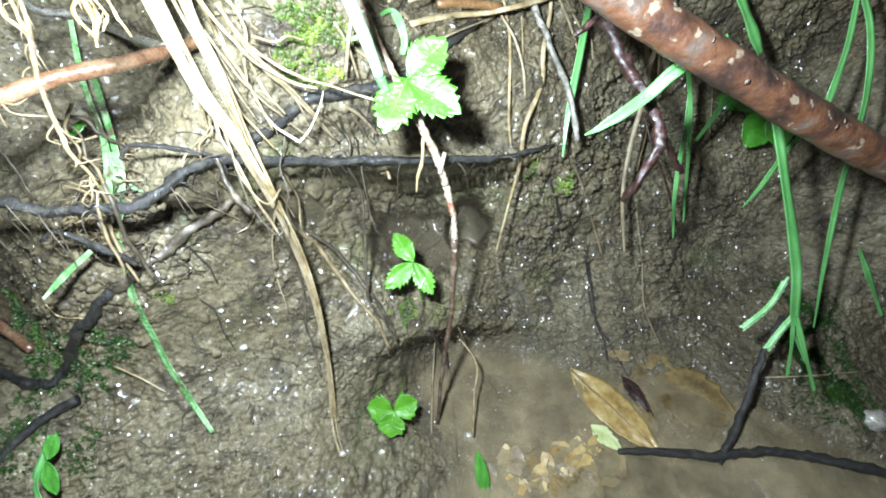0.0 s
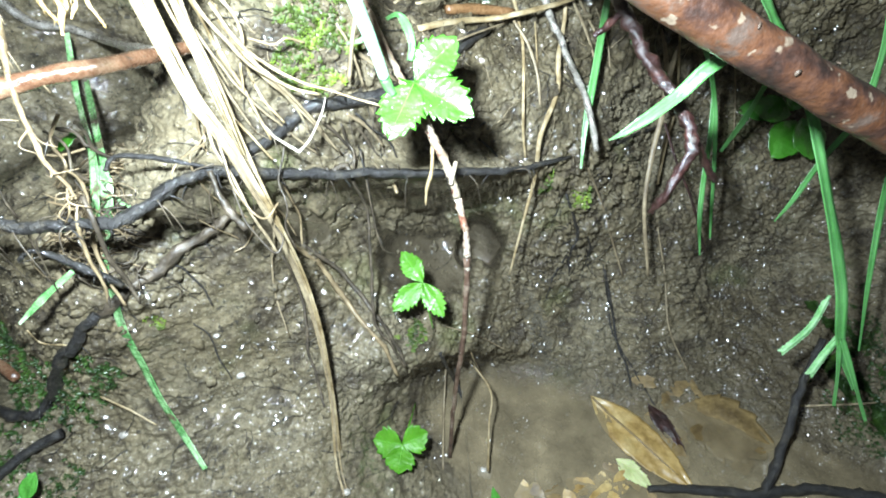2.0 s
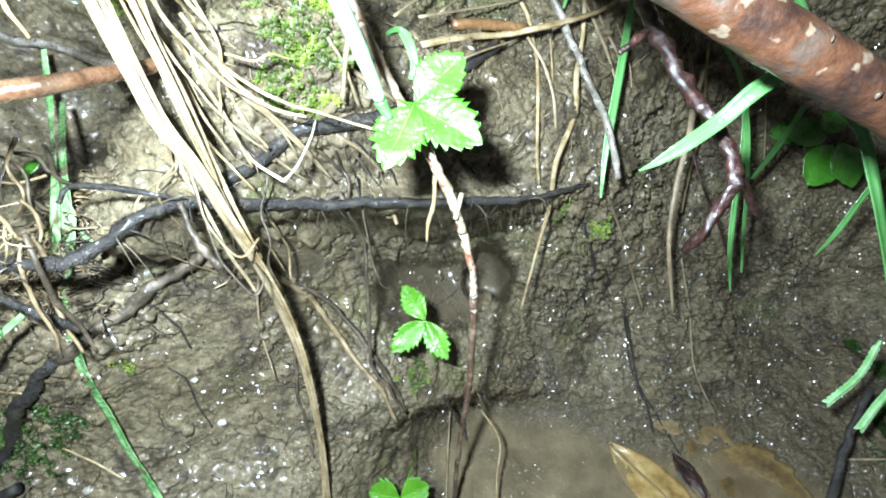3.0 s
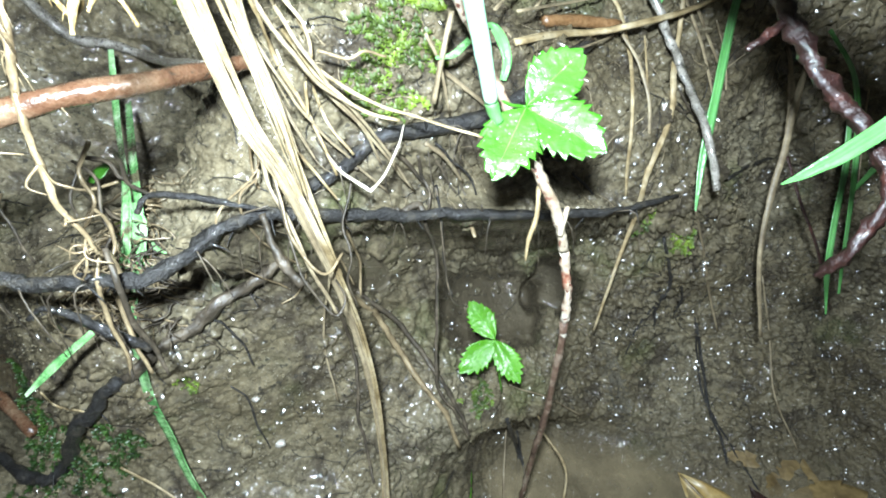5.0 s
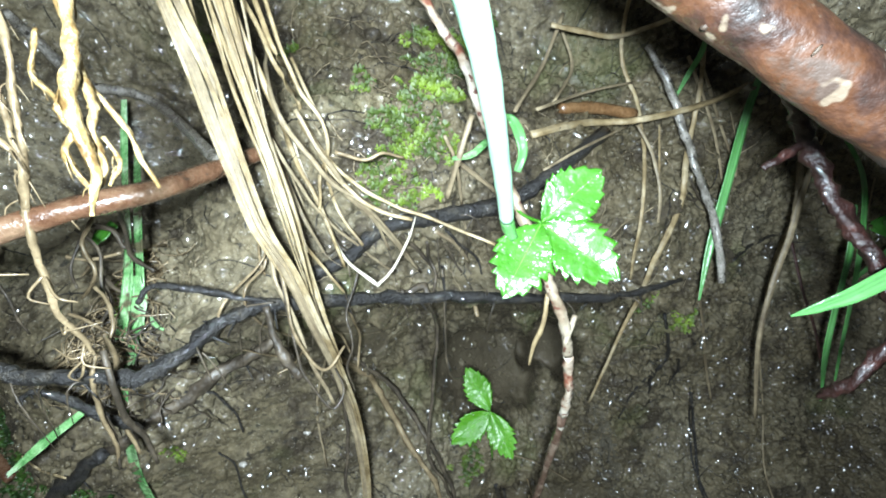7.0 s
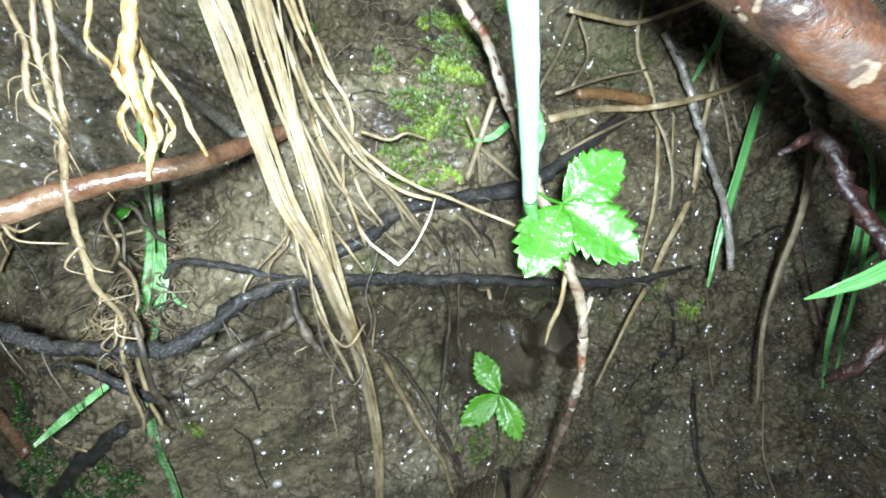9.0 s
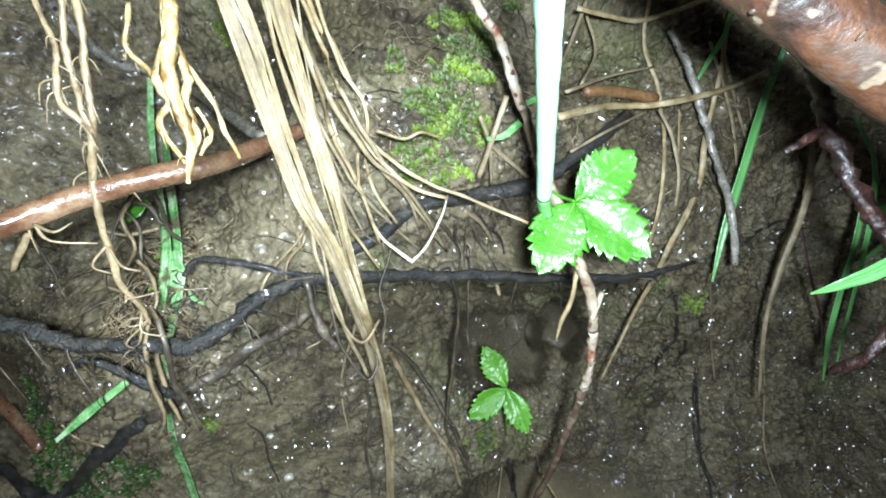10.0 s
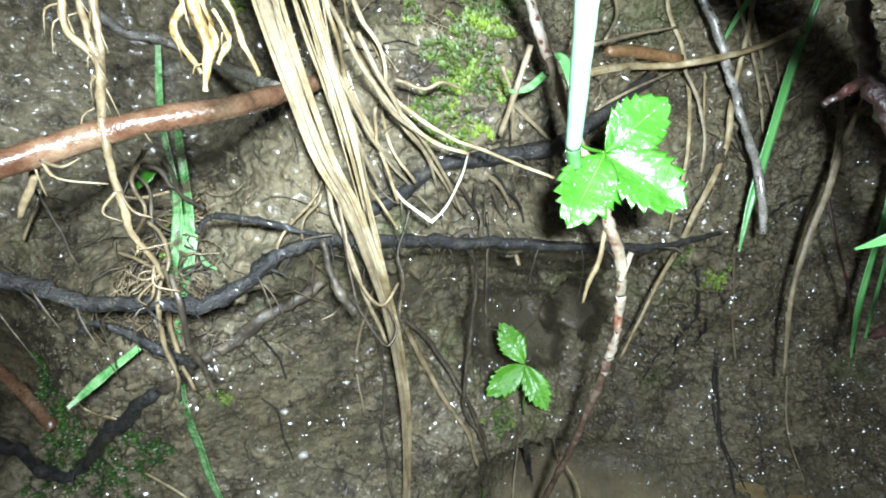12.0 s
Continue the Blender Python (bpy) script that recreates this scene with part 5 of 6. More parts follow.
# ---- straws, twigs and blades of the middle and right ----
for k, (pts, wid, mat) in enumerate([
    ([(-0.0181, 0.2693, 0.3187), (0.0111, 0.2935, 0.3179), (0.0357, 0.2947, 0.3229), (0.0615, 0.309, 0.3244), (0.0831, 0.3235, 0.3262), (0.0982, 0.3352, 0.328)], [0.0038, 0.0036, 0.0032, 0.002], STRAW),
    ([(-0.0112, 0.3162, 0.3585), (0.0107, 0.3255, 0.3536), (0.0314, 0.3349, 0.3489), (0.0532, 0.3461, 0.346), (0.0755, 0.3606, 0.3464)], [0.003, 0.003, 0.0026, 0.0022], STRAW),
    ([(0.0165, 0.3736, 0.392), (0.0228, 0.3483, 0.3624), (0.0288, 0.3336, 0.3384), (0.0382, 0.3220, 0.3214), (0.0413, 0.3087, 0.3099), (0.0432, 0.3016, 0.2958), (0.0430, 0.2734, 0.2698), (0.0479, 0.2702, 0.2418)], [0.002, 0.0024, 0.002, 0.0018], STRAW),
    ([(0.0365, 0.2979, 0.3189), (0.0457, 0.2926, 0.3068), (0.0516, 0.2862, 0.2913), (0.0548, 0.2811, 0.2701)], [0.0018, 0.002, 0.0016], DULL_STRAW),
    ([(0.0327, 0.3917, 0.3903), (0.0495, 0.3679, 0.3607), (0.0626, 0.3528, 0.3386), (0.0693, 0.3411, 0.324), (0.0715, 0.3267, 0.3068), (0.0655, 0.3025, 0.2879), (0.0663, 0.3003, 0.2662), (0.0556, 0.2764, 0.2519), (0.0557, 0.2746, 0.2207), (0.05, 0.2627, 0.1918), (0.0428, 0.2512, 0.1521)], [0.002, 0.0022, 0.0034, 0.003, 0.0016], STRAW),
    ([(0.0606, 0.327, 0.345), (0.0755, 0.324, 0.324), (0.0887, 0.323, 0.3031), (0.1022, 0.3223, 0.2759)], [0.002, 0.002, 0.0016], DULL_STRAW),
    ([(0.0672, 0.3271, 0.3426), (0.0819, 0.3255, 0.3209), (0.1042, 0.3288, 0.2914)], [0.0018, 0.002, 0.0016], DULL_STRAW),
    ([(-0.0182, 0.2576, 0.3383), (0.009, 0.2994, 0.3332), (0.0343, 0.3193, 0.3329)], [0.0016, 0.0016, 0.0012], DULL_STRAW),
    ([(-0.0433, 0.234, 0.3434), (-0.0469, 0.2272, 0.3295), (-0.0508, 0.2261, 0.3126)], [0.0022, 0.0024, 0.002], DULL_STRAW),
    ([(-0.0044, 0.3311, 0.3612), (-0.0136, 0.3024, 0.3439), (-0.0277, 0.2456, 0.3414)], [0.002, 0.002, 0.0016], DULL_STRAW),
    ([(0.1637, 0.3496, 0.2858), (0.1587, 0.3363, 0.2655), (0.1553, 0.3222, 0.2443), (0.15, 0.3065, 0.2187), (0.148, 0.2871, 0.1851), (0.1572, 0.2637, 0.1363)], [0.003, 0.0046, 0.0042, 0.0036, 0.0022], DULL_STRAW),
    ([(0.1497, 0.3606, 0.2898), (0.159, 0.3442, 0.2692), (0.1562, 0.3249, 0.247)], [0.002, 0.0046, 0.003], DULL_STRAW),
    ([(0.16, 0.324, 0.2391), (0.172, 0.3099, 0.2136), (0.1891, 0.2982, 0.1849), (0.2093, 0.2846, 0.143)], [0.002, 0.0022, 0.002], RED_TWIG),
    ([(0.0960, 0.2908, 0.2215), (0.1175, 0.3032, 0.1838), (0.1399, 0.3093, 0.1365), (0.1588, 0.3043, 0.0945)], [0.002, 0.0022, 0.0018], DULL_STRAW),
    ([(0.1867, 0.3256, 0.1357), (0.1989, 0.3055, 0.0929), (0.2020, 0.2720, 0.0554), (0.2225, 0.2511, 0.0151)], [0.0014, 0.0016, 0.0012], DULL_STRAW),
    ([(0.161, 0.3494, 0.3008), (0.1692, 0.357, 0.2821), (0.1796, 0.3655, 0.2588), (0.1877, 0.3706, 0.2341)], [0.0024, 0.0024, 0.002], STRAW),
    ([(0.1894, 0.3707, 0.222), (0.186, 0.3608, 0.1989), (0.1781, 0.3365, 0.1756)], [0.0034, 0.0036, 0.0022], STRAW),
    ([(-0.2087, 0.1444, 0.1607), (-0.1970, 0.1429, 0.1480), (-0.1844, 0.1409, 0.1345)], [0.0012, 0.0014, 0.0012], STRAW),
    ([(0.0141, 0.2655, 0.0407), (0.0241, 0.2516, 0.0208), (0.0323, 0.2373, 0.0103)], [0.0012, 0.0012, 0.001], STRAW),
    ([(0.2268, 0.3751, 0.2631), (0.2419, 0.3776, 0.2302), (0.2483, 0.3616, 0.1922)], [0.0014, 0.0014, 0.001], DULL_STRAW),
    ([(-0.0524, 0.2268, 0.3381), (-0.0479, 0.2279, 0.3267), (-0.0451, 0.2314, 0.3068)], [0.0014, 0.0014, 0.001], DULL_STRAW),
    ([(-0.0486, 0.2419, 0.3208), (-0.0375, 0.2466, 0.3100), (-0.0259, 0.2520, 0.2981)], [0.0022, 0.0022, 0.0018], DULL_STRAW),
    ([(-0.0555, 0.2278, 0.2949), (-0.0475, 0.2348, 0.2841), (-0.0408, 0.2429, 0.2673)], [0.002, 0.0022, 0.0016], DULL_STRAW),
    ([(-0.0036, 0.3312, 0.3535), (0.0025, 0.3161, 0.3396), (-0.0096, 0.273, 0.3365)], [0.0016, 0.0018, 0.0012], DULL_STRAW),
    ([(-0.0124, 0.2496, 0.3155), (0.0038, 0.2647, 0.3189), (0.0325, 0.2992, 0.3178)], [0.0012, 0.0014, 0.001], DULL_STRAW),
    ([(0.0514, 0.3104, 0.315), (0.0521, 0.298, 0.3018), (0.0524, 0.2882, 0.2874)], [0.001, 0.0012, 0.001], STRAW),
    ([(0.0931, 0.3287, 0.3175), (0.1045, 0.331, 0.2981), (0.1113, 0.3303, 0.2737)], [0.001, 0.0012, 0.001], DULL_STRAW),
    ([(-0.2226, 0.1519, 0.2139), (-0.2222, 0.1521, 0.2028), (-0.2048, 0.1496, 0.2044)], [0.0012, 0.0012, 0.001], STRAW),
]):
    rod("dead_grass_stalk", pts, [w / 2 for w in wid], mat, "dry bent grass stalk lying on the mud" if mat is not RED_TWIG else "thin reddish stalk lying on the mud", "dead grass", sides=8, knobs=0.15, flat=0.6, seed=50.0 + k, group="dry stalks on the bank")
rod("stick", [(-0.2578, 0.2769, 0.3607), (-0.2588, 0.2857, 0.3489), (-0.2495, 0.2930, 0.3245), (-0.2373, 0.3013, 0.3151), (-0.2224, 0.3100, 0.3055), (-0.131, 0.2089, 0.3333), (-0.123, 0.2047, 0.3328)], [0.0022, 0.0026, 0.0026, 0.0024, 0.002], GREY_TWIG, "grey-brown stick half buried behind hanging roots", "stick", sides=10, knobs=0.15, seed=2.0)
rod("stick", [(-0.3404, 0.1943, 0.1559), (-0.3166, 0.1853, 0.1498), (-0.2852, 0.1685, 0.1425)], [0.003, 0.0036, 0.003], STICK, "rust-brown stick end low on the bank", "stick", sides=10, knobs=0.2, seed=6.0)
rod("brown_root", [(-0.1431, 0.1503, 0.2987), (-0.1398, 0.1448, 0.2903), (-0.1442, 0.1447, 0.2718), (-0.1457, 0.1469, 0.2571), (-0.1446, 0.1444, 0.2433)], [0.0008, 0.0009, 0.001, 0.0009, 0.0006], BROWN_ROOT, "short tan root crossing a black root", "root", knobs=0.3, seed=8.0)
rod("brown_root", [(-0.1573, 0.15, 0.2772), (-0.155, 0.1466, 0.2667), (-0.1544, 0.1447, 0.2577), (-0.1544, 0.1397, 0.2456)], [0.0006, 0.0007, 0.0007, 0.0005], BROWN_ROOT, "crooked tan rootlet below a black root", "root", knobs=0.3, seed=9.0)
rod("stick", [(-0.0039, 0.2927, 0.3262), (0.0153, 0.3047, 0.3230), (0.0377, 0.3118, 0.3186)], [0.0026, 0.003, 0.0028], RUST_STICK, "short orange-brown stick half sunk in the mud", "stick", sides=10, knobs=0.12)
rod("grey_twig", [(0.0383, 0.3242, 0.3496), (0.0499, 0.3176, 0.3359), (0.0633, 0.3041, 0.3125), (0.0731, 0.2953, 0.2951), (0.0848, 0.2839, 0.2753), (0.0927, 0.2662, 0.2491)], [0.0016, 0.0021, 0.0018, 0.002, 0.0018], GREY_TWIG, "straight wet grey twig leaning on the bank", "twig", sides=10, knobs=0.35, grain=220.0, wander=0.0015)
for pts, wid, mat, lab in [
    ([(0.0975, 0.3399, 0.3426), (0.0973, 0.3241, 0.3226), (0.0929, 0.3054, 0.2968), (0.089, 0.2909, 0.2766), (0.0857, 0.2772, 0.2573), (0.0839, 0.2634, 0.2378)], [0.002, 0.004, 0.005, 0.005, 0.0035, 0.001], GRASS, "single green grass blade against the mud"),
    ([(0.1945, 0.3391, 0.2612), (0.1956, 0.3228, 0.235), (0.194, 0.3038, 0.2019), (0.1955, 0.2892, 0.1731), (0.1991, 0.2753, 0.1479)], [0.002, 0.0042, 0.0044, 0.0034, 0.001], GRASS, "narrow green grass blade over dark mud"),
    ([(0.1928, 0.263, 0.2911), (0.2039, 0.2561, 0.2814), (0.2122, 0.242, 0.2602), (0.2222, 0.2288, 0.2358), (0.2338, 0.2185, 0.2113), (0.2507, 0.207, 0.1758), (0.2642, 0.1936, 0.1369), (0.2844, 0.1813, 0.1034)], [0.004, 0.0065, 0.0078, 0.0082, 0.007, 0.003], GRASS, "broad wet green grass blade bent over the bank"),
    ([(0.2757, 0.2914, 0.263), (0.2687, 0.2907, 0.2482), (0.2564, 0.2841, 0.2274), (0.2484, 0.2778, 0.1999), (0.2453, 0.2785, 0.1794)], [0.0045, 0.0045, 0.004, 0.001], GRASS, "green grass blade crossing another"),
    ([(0.2218, 0.324, 0.2673), (0.2193, 0.3254, 0.2404), (0.2128, 0.3261, 0.2128)], [0.004, 0.0045, 0.003], GRASS, "thin green grass blade"),
    ([(0.1512, 0.326, 0.3117), (0.1696, 0.3186, 0.2902), (0.1856, 0.3148, 0.2581), (0.1959, 0.3052, 0.2203), (0.2038, 0.2926, 0.1793), (0.2079, 0.2851, 0.1577)], [0.003, 0.0034, 0.0034, 0.003, 0.0012], GRASS, "narrow green grass blade hanging behind a red twig"),
    ([(0.1992, 0.3407, 0.3264), (0.2158, 0.3323, 0.3039), (0.231, 0.327, 0.2845)], [0.006, 0.008, 0.008, 0.006], GRASS, "green grass blade rising past the brown branch"),
    ([(0.2746, 0.332, 0.3319), (0.2918, 0.3161, 0.3019), (0.2976, 0.2928, 0.2644), (0.2952, 0.2656, 0.216), (0.3001, 0.238, 0.1601), (0.3123, 0.2148, 0.1016)], [0.004, 0.0055, 0.005, 0.0012], GRASS, "long curved green grass blade"),
    ([(-0.2252, 0.2858, 0.3202), (-0.2182, 0.2607, 0.2947), (-0.1743, 0.1982, 0.2878), (-0.1755, 0.1799, 0.2634)], [0.003, 0.0042, 0.0042], PALE_GRASS, "pale torn grass blade stuck to the mud"),
    ([(-0.1658, 0.1921, 0.2796), (-0.17, 0.1786, 0.247), (-0.1738, 0.1675, 0.2233), (-0.1771, 0.1562, 0.192), (-0.1777, 0.1485, 0.1604), (-0.1719, 0.1397, 0.1317), (-0.1569, 0.1233, 0.1105)], [0.002, 0.0038, 0.004, 0.0042, 0.005, 0.005, 0.003], PALE_GRASS, "long pale wet grass blade stuck to the mud"),
    ([(-0.1957, 0.1347, 0.2407), (-0.1846, 0.1432, 0.2491), (-0.1739, 0.1527, 0.2559)], [0.0015, 0.0036, 0.0024], PALE_GRASS, "short pale green blade with a water drop"),
    ([(-0.2161, 0.2694, 0.2979), (-0.1854, 0.2239, 0.2946), (-0.169, 0.1966, 0.2863), (-0.1693, 0.1857, 0.2678), (-0.1731, 0.1764, 0.2492)], [0.0032, 0.0042, 0.0042, 0.0034], PALE_GRASS, "pale glistening grass blade behind the stick"),
    ([(-0.202, 0.2115, 0.2845), (-0.1996, 0.2173, 0.2869), (-0.1969, 0.2214, 0.289)], [0.004, 0.0055, 0.0045], LEAF, "small fresh green shoot"),
    ([(0.4337, 0.2601, 0.0559), (0.4187, 0.2812, 0.0826), (0.4079, 0.305, 0.1058)], [0.003, 0.005, 0.006, 0.004], GRASS, "short green blade by the puddle"),
    ([(-0.0341, 0.2671, 0.3235), (-0.0273, 0.2681, 0.3273), (-0.0216, 0.2576, 0.3197), (-0.0229, 0.253, 0.3122)], [0.002, 0.0046, 0.003], GRASS, "green blade tucked behind the bright leaf"),
    ([(0.2834, 0.3342, 0.3199), (0.2806, 0.3154, 0.294), (0.2756, 0.2991, 0.2679), (0.2734, 0.2913, 0.2488)], [0.003, 0.005, 0.005, 0.0015], GRASS, "flat green grass blade beside its twin"),
    ([(0.0709, 0.1959, 0.2948), (0.0768, 0.1971, 0.2974), (0.0818, 0.1978, 0.301), (0.0875, 0.1988, 0.3047), (0.0993, 0.2026, 0.3128), (0.1097, 0.2044, 0.3245), (0.13, 0.208, 0.336)], [0.0006, 0.0032, 0.0048, 0.0056, 0.0062, 0.006], GRASS, "broad green grass blade reaching out in front of the bank"),
    ([(0.2592, 0.1946, 0.145), (0.266, 0.1859, 0.1221), (0.2701, 0.1731, 0.0952)], [0.003, 0.0035, 0.002], GRASS, "thin green strand split from a broad blade"),
    ([(0.2612, 0.1946, 0.145), (0.2773, 0.1768, 0.1131), (0.2917, 0.1653, 0.0874)], [0.004, 0.0035, 0.002], GRASS, "thin green strand split from a broad blade"),
    ([(-0.049, 0.2257, 0.3297), (-0.0427, 0.2298, 0.3297), (-0.0367, 0.2345, 0.3335)], [0.0015, 0.0026, 0.003], PALE_GRASS, "short pale green blade curling from the moss"),
    ([(0.0637, 0.3242, 0.3593), (0.0649, 0.3237, 0.348), (0.0615, 0.322, 0.3371), (0.0574, 0.317, 0.3278)], [0.002, 0.0028, 0.0026, 0.001], GRASS, "thin curved green blade beside dry stalks"),
    ([(-0.1648, 0.1885, 0.2713), (-0.1604, 0.1892, 0.2656), (-0.1549, 0.1914, 0.2603)], [0.001, 0.0018, 0.0008], PALE_GRASS, "thin pale green shred on the mud"),
    ([(-0.1691, 0.1939, 0.2861), (-0.168, 0.1899, 0.28), (-0.1683, 0.1861, 0.2725), (-0.1685, 0.1825, 0.2627)], [0.0054, 0.0078, 0.0068, 0.0041], PALE_GRASS, "torn pale blade scrap with water drops"),
    ([(-0.2526, 0.1153, 0.1253), (-0.2519, 0.103, 0.1208), (-0.2526, 0.0915, 0.1154), (-0.248, 0.0812, 0.1068)], [0.004, 0.005, 0.004], GRASS, "short green blade low on the bank"),
]:
    grass_blade("grass_blade", pts, wid, mat, lab)

# ---- big branch and the dark red twig ----
branch = thing("branch", (0.11, 0.176, 0.335), "thick wet orange-brown branch with pale bark spots", "branch")
branch_line = [(x, 0.2014 - 0.3305 * x + 1.0679 * x * x, 0.3939 - 0.5186 * x + 0.1584 * x * x) for x in (-0.09, -0.06, -0.03, 0.0, 0.03, 0.06, 0.09, 0.12, 0.15, 0.18, 0.21, 0.24, 0.28, 0.32)]
bm = bmesh.new()
tube(bm, branch_line, [0.0084, 0.0084, 0.0084, 0.0083, 0.0082, 0.0081, 0.0081, 0.0081, 0.0081], 32, 12, 0.04, 90.0)
bark = part("bark", bm, BARK, branch)
rng = random.Random(8)
axis = curve_points(branch_line, 12)
for _ in range(24):
    i = rng.randrange(4, len(axis) - 4)
    way = (axis[i + 1] - axis[i - 1]).normalized()
    out = Matrix.Rotation(rng.uniform(-1.7, 1.7), 3, way) @ (FACING - way * FACING.dot(way)).normalized()
    bm = bmesh.new()
    bmesh.ops.create_icosphere(bm, subdivisions=1, radius=1.0)
    turn = Matrix([way, out.cross(way), out]).transposed().to_4x4()
    a, b = rng.uniform(0.0004, 0.0013), rng.uniform(0.0006, 0.0016)
    bm.transform(Matrix.Translation(axis[i] + out * 0.0088) @ turn @ Matrix.Diagonal((a, b, 0.00025, 1)))
    part("bark_spot", bm, LENTICEL, bark)
red = thing("red_twig", (0.11, 0.22, 0.29), "forked dark red wet twig under the branch", "twig")
for pts, rad in [([(0.0655, 0.253, 0.359), (0.0748, 0.2506, 0.3467), (0.0842, 0.2508, 0.3341), (0.0911, 0.2393, 0.3226), (0.0988, 0.2279, 0.3126), (0.1063, 0.2176, 0.3037), (0.1128, 0.2036, 0.2912), (0.11, 0.1978, 0.2797), (0.1047, 0.1937, 0.2643), (0.1023, 0.1967, 0.2531)], [0.0031, 0.0031, 0.0029, 0.0028, 0.0028, 0.0023, 0.0019]), ([(0.1128, 0.2036, 0.2912), (0.1261, 0.2056, 0.2762), (0.1357, 0.2075, 0.264)], [0.0021, 0.0018, 0.0015]), ([(0.0842, 0.2508, 0.3341), (0.0754, 0.2473, 0.3292), (0.0695, 0.2459, 0.3249)], [0.002, 0.0017, 0.0013])]:
    bm = bmesh.new()
    tube(bm, pts, rad, 12, 9, 0.38, 300.0, seed=rad[0] * 1000, wander=0.0012)
    part("limb", bm, RED_TWIG, red)

# ---- plants at the right ----
herb = thing("small_herb", [(0.2866, 0.3581, 0.2166)][0], "small herb with soft green rounded leaves", "plant")
for k, (b, t, w) in enumerate([((0.2913, 0.3794, 0.2237), (0.2496, 0.3760, 0.2259), 0.022), ((0.2908, 0.3724, 0.2210), (0.2578, 0.3763, 0.2305), 0.024), ((0.2925, 0.3662, 0.2190), (0.2717, 0.3410, 0.1994), 0.030), ((0.2938, 0.3636, 0.2221), (0.3012, 0.3365, 0.2006), 0.028), ((0.2854, 0.3680, 0.2265), (0.2924, 0.3788, 0.2429), 0.020)]):
    leaflet("leaf", b, t, w, LEAF if k else DIM_LEAF, herb, None, 4, 0.05, 0.15, seed=20 + k)
for pts, wid in [([(0.2714, 0.2286, 0.1507), (0.2608, 0.2157, 0.1307), (0.2403, 0.2039, 0.1161)], 0.006), ([(0.2804, 0.21, 0.1321), (0.2707, 0.2023, 0.1173), (0.2608, 0.1932, 0.1054)], 0.0065)]:
    spike = thing("seed_spike", pts[0], "pale green toothed seed spike with water drops", "plant", "seed spikes")
    bm = bmesh.new()
    line = tube(bm, pts, [wid * 0.2, wid * 0.25, wid * 0.2], 6, 8, 0.1)
    part("axis", bm, SPIKE, spike)
    for i, c in enumerate(line[1:-1]):
        for sgn in (-1, 1):
            way = (line[i + 2] - line[i]).normalized()
            out = way.cross(FACING).normalized() * sgn
            leaflet("bract", c, c + out * wid * 0.4 + way * wid * 0.75, wid * 0.42, SPIKE, spike, None, 2, 0.05, seed=i)

# ---- sticks and leaves at the puddle ----
rod("black_stick", [(0.1533, 0.1458, 0.014), (0.1952, 0.1458, 0.014), (0.233, 0.142, 0.014), (0.2691, 0.1458, 0.014), (0.3121, 0.1434, 0.014), (0.3462, 0.1355, 0.014), (0.4041, 0.1229, 0.014)], [0.0024, 0.0036, 0.004, 0.0038, 0.004, 0.0044], BLACK_ROOT, "wet black stick lying across the puddle", "stick", sides=12, knobs=0.35, grain=160.0, wander=0.002)
rod("black_stick", [(0.2940, 0.2277, 0.1000), (0.2763, 0.2014, 0.0700), (0.2627, 0.1688, 0.0300), (0.2366, 0.1371, 0.0120)], [0.0022, 0.0026, 0.003, 0.0034], BLACK_ROOT, "thin black stick leaning out of the puddle", "stick", sides=12, knobs=0.4, grain=200.0, seed=4.0, wander=0.002)
rod("black_stick", [(-0.2851, 0.0887, 0.1137), (-0.2729, 0.1123, 0.1219), (-0.2571, 0.1284, 0.1278), (-0.2386, 0.1358, 0.1356)], [0.002, 0.0026, 0.003, 0.003], BLACK_ROOT, "dark stick pressed into the mud", "stick", sides=10, knobs=0.25, seed=5.0)
rod("dry_stalk", [(0.3061, 0.211, 0.0243), (0.3488, 0.2075, 0.0344), (0.4191, 0.2188, 0.0238)], [0.0009, 0.001, 0.0008], DULL_STRAW, "thin straw lying across wet leaves", "stalk", sides=7, knobs=0.2)
rod("dry_stalk", [(0.0131, 0.2213, 0.0798), (0.0292, 0.2012, 0.0667), (0.0275, 0.1828, 0.0483), (0.0262, 0.1564, 0.0219)], [0.0008, 0.001, 0.0009, 0.001], STRAW, "thin jointed stalk standing at the puddle's edge", "stalk", sides=7, knobs=0.3)
rod("dry_stalk", [(-0.008, 0.2441, 0.035), (-0.01, 0.2128, 0.0146), (-0.0105, 0.1711, 0.0034)], [0.0008, 0.0009, 0.0008], DULL_STRAW, "thin straight stalk at the puddle's edge", "stalk", sides=7, knobs=0.3)
up_face = Vector((0, -0.15, 1)).normalized()
